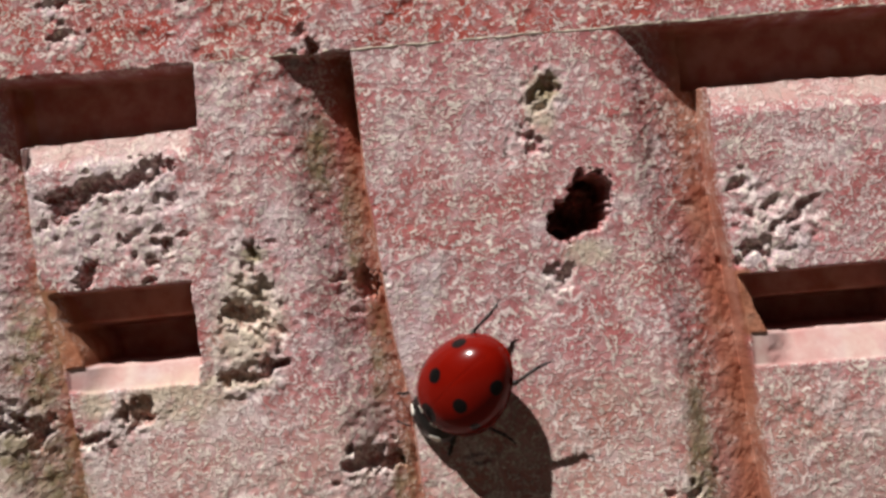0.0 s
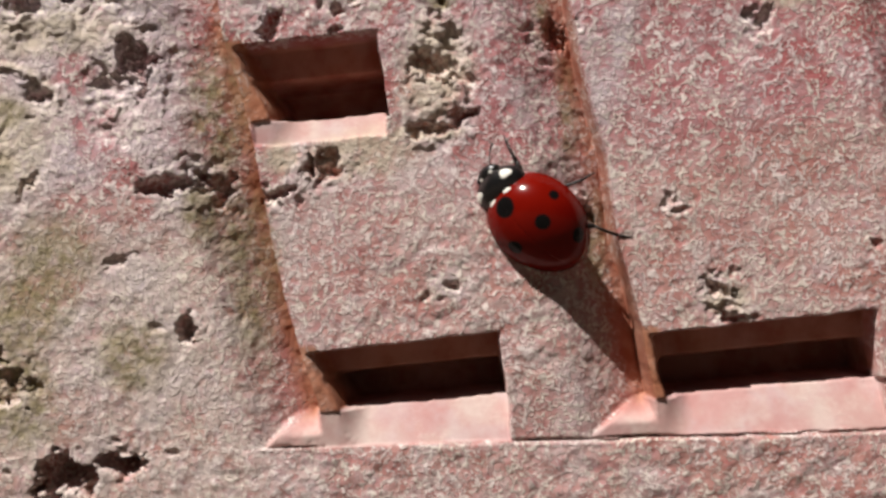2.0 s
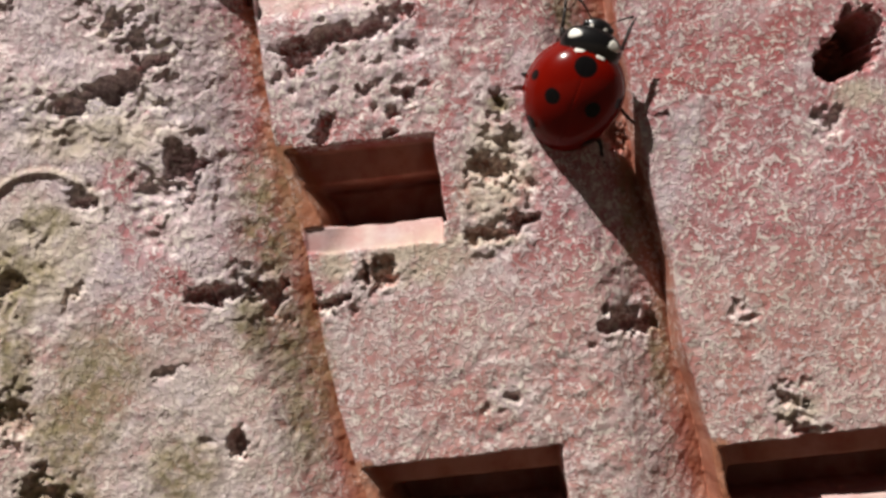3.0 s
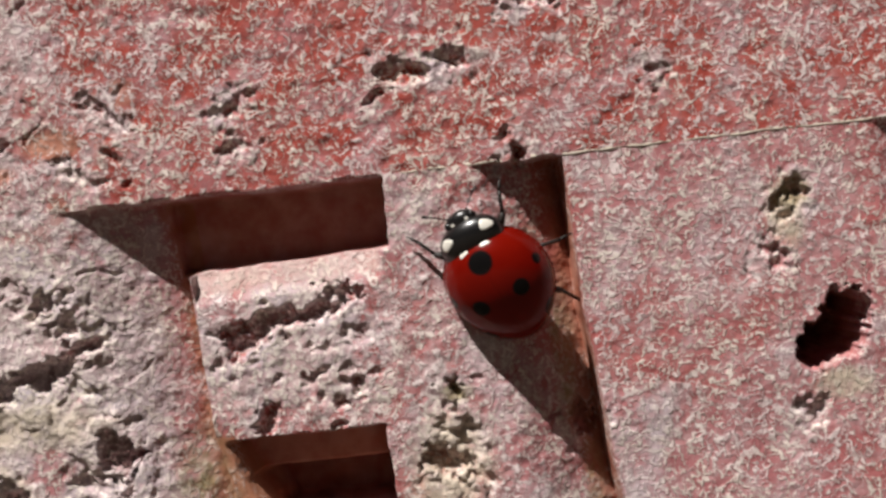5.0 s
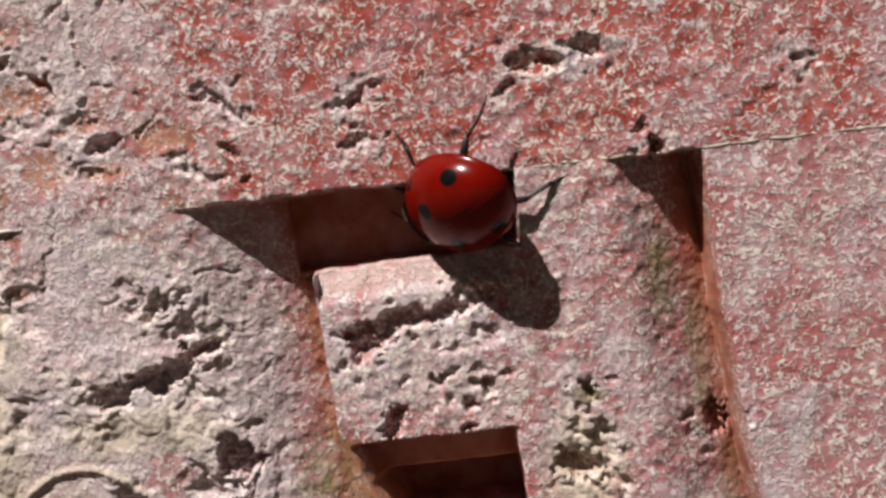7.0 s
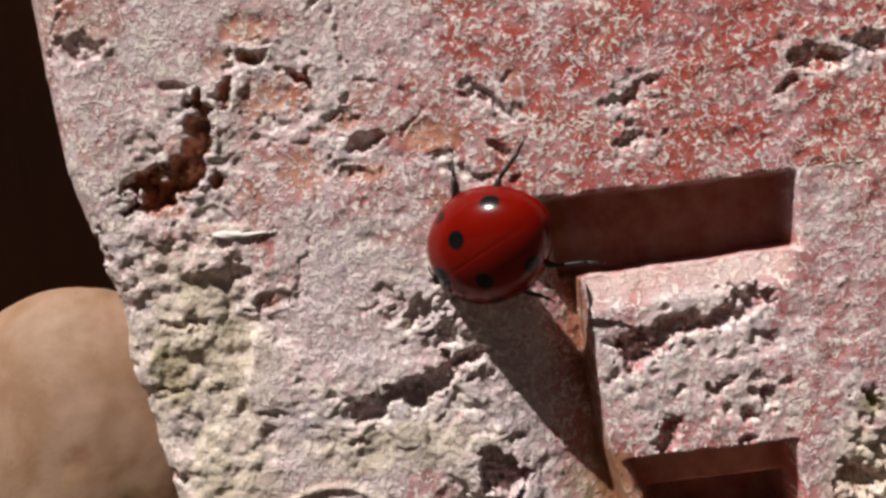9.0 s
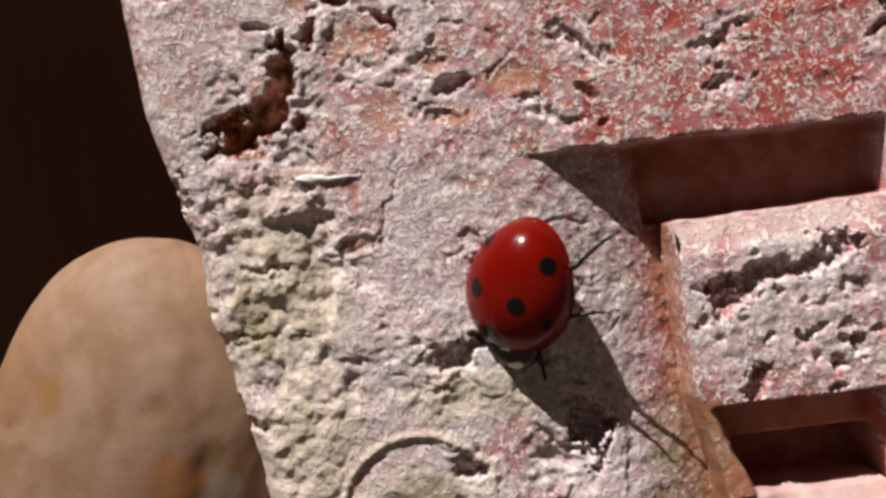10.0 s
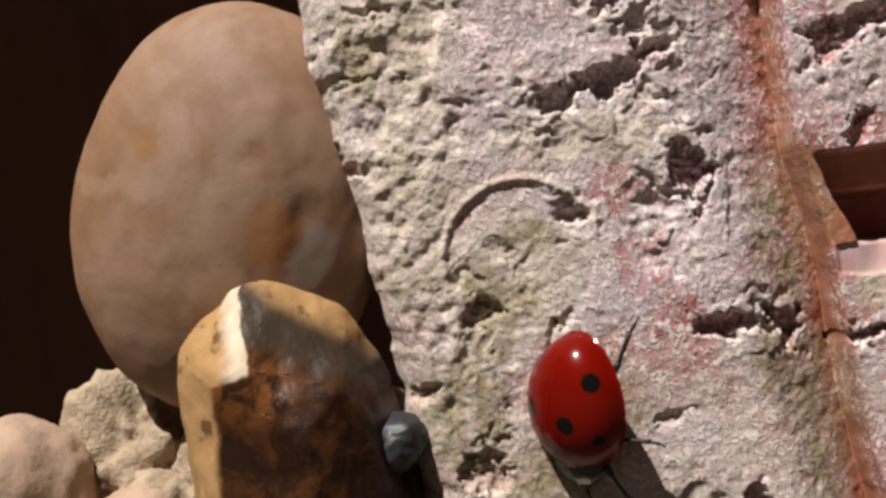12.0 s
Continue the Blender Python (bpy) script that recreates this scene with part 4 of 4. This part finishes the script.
def scale_cap(center, radii, way, wide, lean):
    """A thin cap that lies on an ellipsoid round the given way; wide: its half angle in radians, lean: its length along the body to its width."""
    bm = bmesh.new()
    mid = Vector(way).normalized()
    side = Vector((0, 1, 0)).cross(mid).normalized()
    up = mid.cross(side)
    top = bm.verts.new([c + r * a for c, r, a in zip(center, radii, mid)])
    rings = []
    for k in (0.35, 0.7, 0.95, 1.0):
        ring = []
        for q in np.linspace(0, 2 * math.pi, 17)[:-1]:
            edge = 1 + 0.14 * math.sin(3 * q + 0.6)
            d = (mid + wide * k * edge * (side * math.cos(q) * lean + up * math.sin(q))).normalized()
            d = d * (1.0 if k < 1 else 0.97)
            ring.append(bm.verts.new([c + r * a for c, r, a in zip(center, radii, d)]))
        rings.append(ring)
    for q in range(16):
        bm.faces.new((top, rings[0][q], rings[0][(q + 1) % 16]))
        for a, b in zip(rings, rings[1:]):
            bm.faces.new((a[q], b[q], b[(q + 1) % 16], a[(q + 1) % 16]))
    for v in bm.verts:
        v.co *= MM
    bmesh.ops.recalc_face_normals(bm, faces=bm.faces[:])
    return bm


def tube(points, radii):
    bm = bmesh.new()
    rings = []
    pts = [Vector(p) for p in points]
    for k, (p, r) in enumerate(zip(pts, radii)):
        way = (pts[min(k + 1, len(pts) - 1)] - pts[max(k - 1, 0)]).normalized()
        side = way.orthogonal().normalized()
        up = way.cross(side)
        rings.append([bm.verts.new((p + r * (side * math.cos(q) + up * math.sin(q))) * MM) for q in np.linspace(0, 2 * math.pi, 9)[:-1]])
    for a, b in zip(rings, rings[1:]):
        for k in range(8):
            bm.faces.new((a[k], a[(k + 1) % 8], b[(k + 1) % 8], b[k]))
    bm.faces.new(rings[0])
    bm.faces.new(rings[-1])
    bmesh.ops.recalc_face_normals(bm, faces=bm.faces[:])
    return bm


def wing_case(side):
    """One elytron: half a dome, broad at the shoulders, drawn to a point at the tail, with a thin rolled rim."""
    bm = bmesh.new()
    rings, around, grid = 22, 36, []
    for k in range(rings + 1):
        th = min(math.pi / 2 * k / (rings - 2), math.pi / 2)
        row = []
        for q in range(around + 1):
            ph = math.pi * q / around
            sx, sy = math.sin(th) * math.cos(ph), math.sin(th) * math.sin(ph)
            x = 2.76 * sx if sx > 0 else 3.04 * sx
            y = 2.45 * sy * (1.0 - 0.10 * max(0.0, -sx) ** 2 + 0.03 * sx)
            z = 2.02 * max(math.cos(th), 0.0) ** 0.92 - 0.69
            if k > rings - 2:
                e = (k - rings + 2) * 0.5
                x, y, z = x * (1 + 0.025 * e), y * (1 + 0.025 * e), z - 0.10 * e
            z -= 0.012 * math.exp(-((y / 0.04) ** 2))
            row.append(bm.verts.new(Vector((x, side * (y + 0.002), z)) * MM))
        grid.append(row)
    for a, b in zip(grid, grid[1:]):
        for q in range(around):
            bm.faces.new((a[q], b[q], b[q + 1], a[q + 1]))
    bmesh.ops.remove_doubles(bm, verts=bm.verts[:], dist=1e-7)
    bmesh.ops.recalc_face_normals(bm, faces=bm.faces[:])
    return bm


# Root along the body, way out from its axis in degrees, length and bend of the six legs.
LEGS = ((1.9, 40, 0.74, -0.7), (0.5, 88, 0.84, 0.8), (-0.9, 138, 1.02, 0.75))


def build_ladybird():
    bug = tagged(new("ladybird"), "glossy red seven-spot ladybird crawling over the brick", "ladybird")
    part("abdomen", dome((-0.1, 0, -0.74), (2.75, 2.2, 0.84), 14, 28), BLACK, bug, "black underside")
    part("thorax", dome((1.9, 0, -0.98), (1.45, 1.45, 0.62), 12, 24), BLACK, bug, "black underside between the legs")
    for side in (1, -1):
        part("wing_case", wing_case(side), RED, bug, "glossy red wing case with black spots")
        part("pale_mark", scale_cap((0, 0, -0.69), (2.84, 2.52, 2.05), (0.80, side * 0.20, 0.44), 0.10, 0.6), WHITE, bug, "white mark beside the front spot")
    shield = part("pronotum", dome((2.50, 0, -0.58), (1.08, 1.55, 0.85), 14, 28, -0.6), BLACK, bug, "black shield behind the head")
    for side in (1, -1):
        part("white_patch", scale_cap((2.50, 0, -0.58), (1.10, 1.575, 0.865), (0.50, side * 0.66, 0.56), 0.27, 1.0), WHITE, shield, "white corner patch")
    head = part("head", dome((3.38, 0, -0.80), (0.58, 0.78, 0.45), 12, 22), BLACK, bug)
    for side in (1, -1):
        part("eye", dome((3.54, side * 0.60, -0.70), (0.20, 0.19, 0.20), 7, 12), BLACK, head)
        part("face_spot", scale_cap((3.38, 0, -0.80), (0.595, 0.80, 0.465), (0.35, side * 0.45, 0.82), 0.14, 1.0), WHITE, head, "small white spot")
        part("antenna", tube(((3.8, side * 0.45, -0.8), (4.15, side * 0.8, -0.7), (4.4, side * 1.15, -0.8), (4.52, side * 1.4, -0.85)), (0.045, 0.04, 0.05, 0.085)), LEG, head)
        for x0, turn, size, bend in LEGS:
            c, s = math.cos(radians(turn)), math.sin(radians(turn))
            limb = lambda *way: [(size * (a * c - b * bend * s), side * size * (a * s + b * bend * c), z) for a, b, z in way]  # noqa: E731, B023
            leg = part("leg", tube(limb((0, 0, 0), (0.5, 0, 0.10), (1.1, 0.02, 0.16), (1.55, 0.04, 0.12), (1.66, 0.08, 0.06)), (0.17, 0.21, 0.19, 0.14, 0.08)), LEG, bug, "thin dark leg")
            leg.location = (x0 * MM, side * 0.95 * MM, -1.0 * MM)
            part("tibia", tube(limb((1.60, 0.05, 0.10), (1.95, 0.28, 0.0), (2.5, 0.62, -0.20), (2.75, 0.76, -0.30)), (0.085, 0.085, 0.095, 0.10)), LEG, leg)
            foot = limb((2.72, 0.74, -0.29), (2.95, 0.82, -0.38), (3.10, 0.88, -0.44), (3.16, 0.90, -0.46), (3.36, 0.94, -0.50))
            part("tarsus", tube(foot, (0.055, 0.075, 0.085, 0.045, 0.035)), LEG, leg)
            for spread in (-0.10, 0.10):
                part("claw", tube(limb((3.34, 0.94, -0.50), (3.44, 0.96 + spread, -0.50), (3.50, 0.96 + 1.3 * spread, -0.56)), (0.03, 0.025, 0.008)), LEG, leg)
    return bug


ladybird = build_ladybird()

# Seconds, place, way of the head, way of the back.
CRAWL = [
    (0, (0.00029, -0.00146, -0.00717), (-0.672, 0.341, -0.658), (-0.476, -0.879, 0.030)),
    (0.5, (-0.00145, -0.00108, -0.00927), (-0.492, 0.431, -0.757), (-0.692, -0.721, 0.039)),
    (1, (-0.00352, -0.00040, -0.01132), (-0.331, 0.768, -0.547), (-0.893, -0.442, -0.080)),
    (1.5, (-0.00416, -0.00134, -0.01129), (-0.688, 0.721, -0.086), (-0.718, -0.693, -0.068)),
    (2, (-0.00623, -0.00043, -0.01162), (-0.667, -0.115, 0.736), (-0.275, -0.881, -0.386)),
    (2.5, (-0.00875, -0.00117, -0.00523), (-0.333, -0.295, 0.896), (-0.490, -0.757, -0.431)),
    (3, (-0.00654, -0.00091, 0.00020), (0.381, -0.419, 0.824), (-0.149, -0.907, -0.393)),
    (3.5, (-0.00646, -0.00086, 0.00189), (0.203, -0.425, 0.882), (-0.131, -0.905, -0.405)),
    (5.5, (-0.00913, -0.00088, 0.00670), (-0.712, -0.119, 0.692), (-0.167, -0.929, -0.331)),
    (6, (-0.01225, -0.00064, 0.00835), (-0.782, 0.574, 0.242), (-0.623, -0.707, -0.335)),
    (6.5, (-0.01369, -0.00058, 0.00880), (-0.695, 0.707, 0.130), (-0.687, -0.598, -0.414)),
    (7, (-0.01533, -0.00053, 0.00923), (-0.594, 0.750, -0.292), (-0.493, -0.626, -0.605)),
    (7.5, (-0.01861, 0.00015, 0.00898), (-0.657, 0.727, -0.200), (-0.454, -0.593, -0.665)),
    (9.5, (-0.02788, -0.00129, 0.00825), (-0.734, 0.357, -0.579), (-0.385, -0.920, -0.079)),
    (10, (-0.02904, -0.00081, 0.00483), (-0.295, 0.294, -0.909), (-0.626, -0.778, -0.048)),
    (10.5, (-0.02944, -0.00168, 0.00180), (-0.169, 0.216, -0.962), (-0.706, -0.707, -0.035)),
    (11, (-0.03051, -0.00164, -0.00143), (-0.245, 0.377, -0.893), (-0.727, -0.681, -0.088)),
    (11.5, (-0.03164, -0.00093, -0.00553), (-0.273, 0.315, -0.909), (-0.740, -0.673, -0.011)),
    (12, (-0.03245, -0.00135, -0.01054), (-0.085, 0.298, -0.951), (-0.829, -0.551, -0.099)),
]


def stance(place, ahead, up):
    f = Vector(ahead).normalized()
    u = Vector(up)
    u = (u - f * u.dot(f)).normalized()
    m = Matrix((f, u.cross(f), u)).transposed().to_4x4()
    m.translation = place
    return m


def motions():
    walk(ladybird, [(t, stance(place, ahead, up)) for t, place, ahead, up in CRAWL])
    legs = [ob for ob in ladybird.children if ob.name.startswith("leg")]
    for n, leg in enumerate(legs):
        x, y, z = leg.location
        hind = n % 3 == 2
        rows = []
        for k in range(49):
            t = 0.25 * k
            swing = 13 * math.sin(math.pi * 1.7 * t + math.pi * (n % 2) + 0.4 * n)
            # While it dips into the channel, its hind legs reach down to the brick.
            dip = float(soft(t, 5.0, 5.9) * soft(-t, -9.2, -8.2)) if hind else 0.0
            rows.append((t, pose(x, y, z, 4 * math.cos(math.pi * 1.7 * t + n), -42 * dip, swing * (1 - 0.5 * dip))))
        walk(leg, rows)


motions()
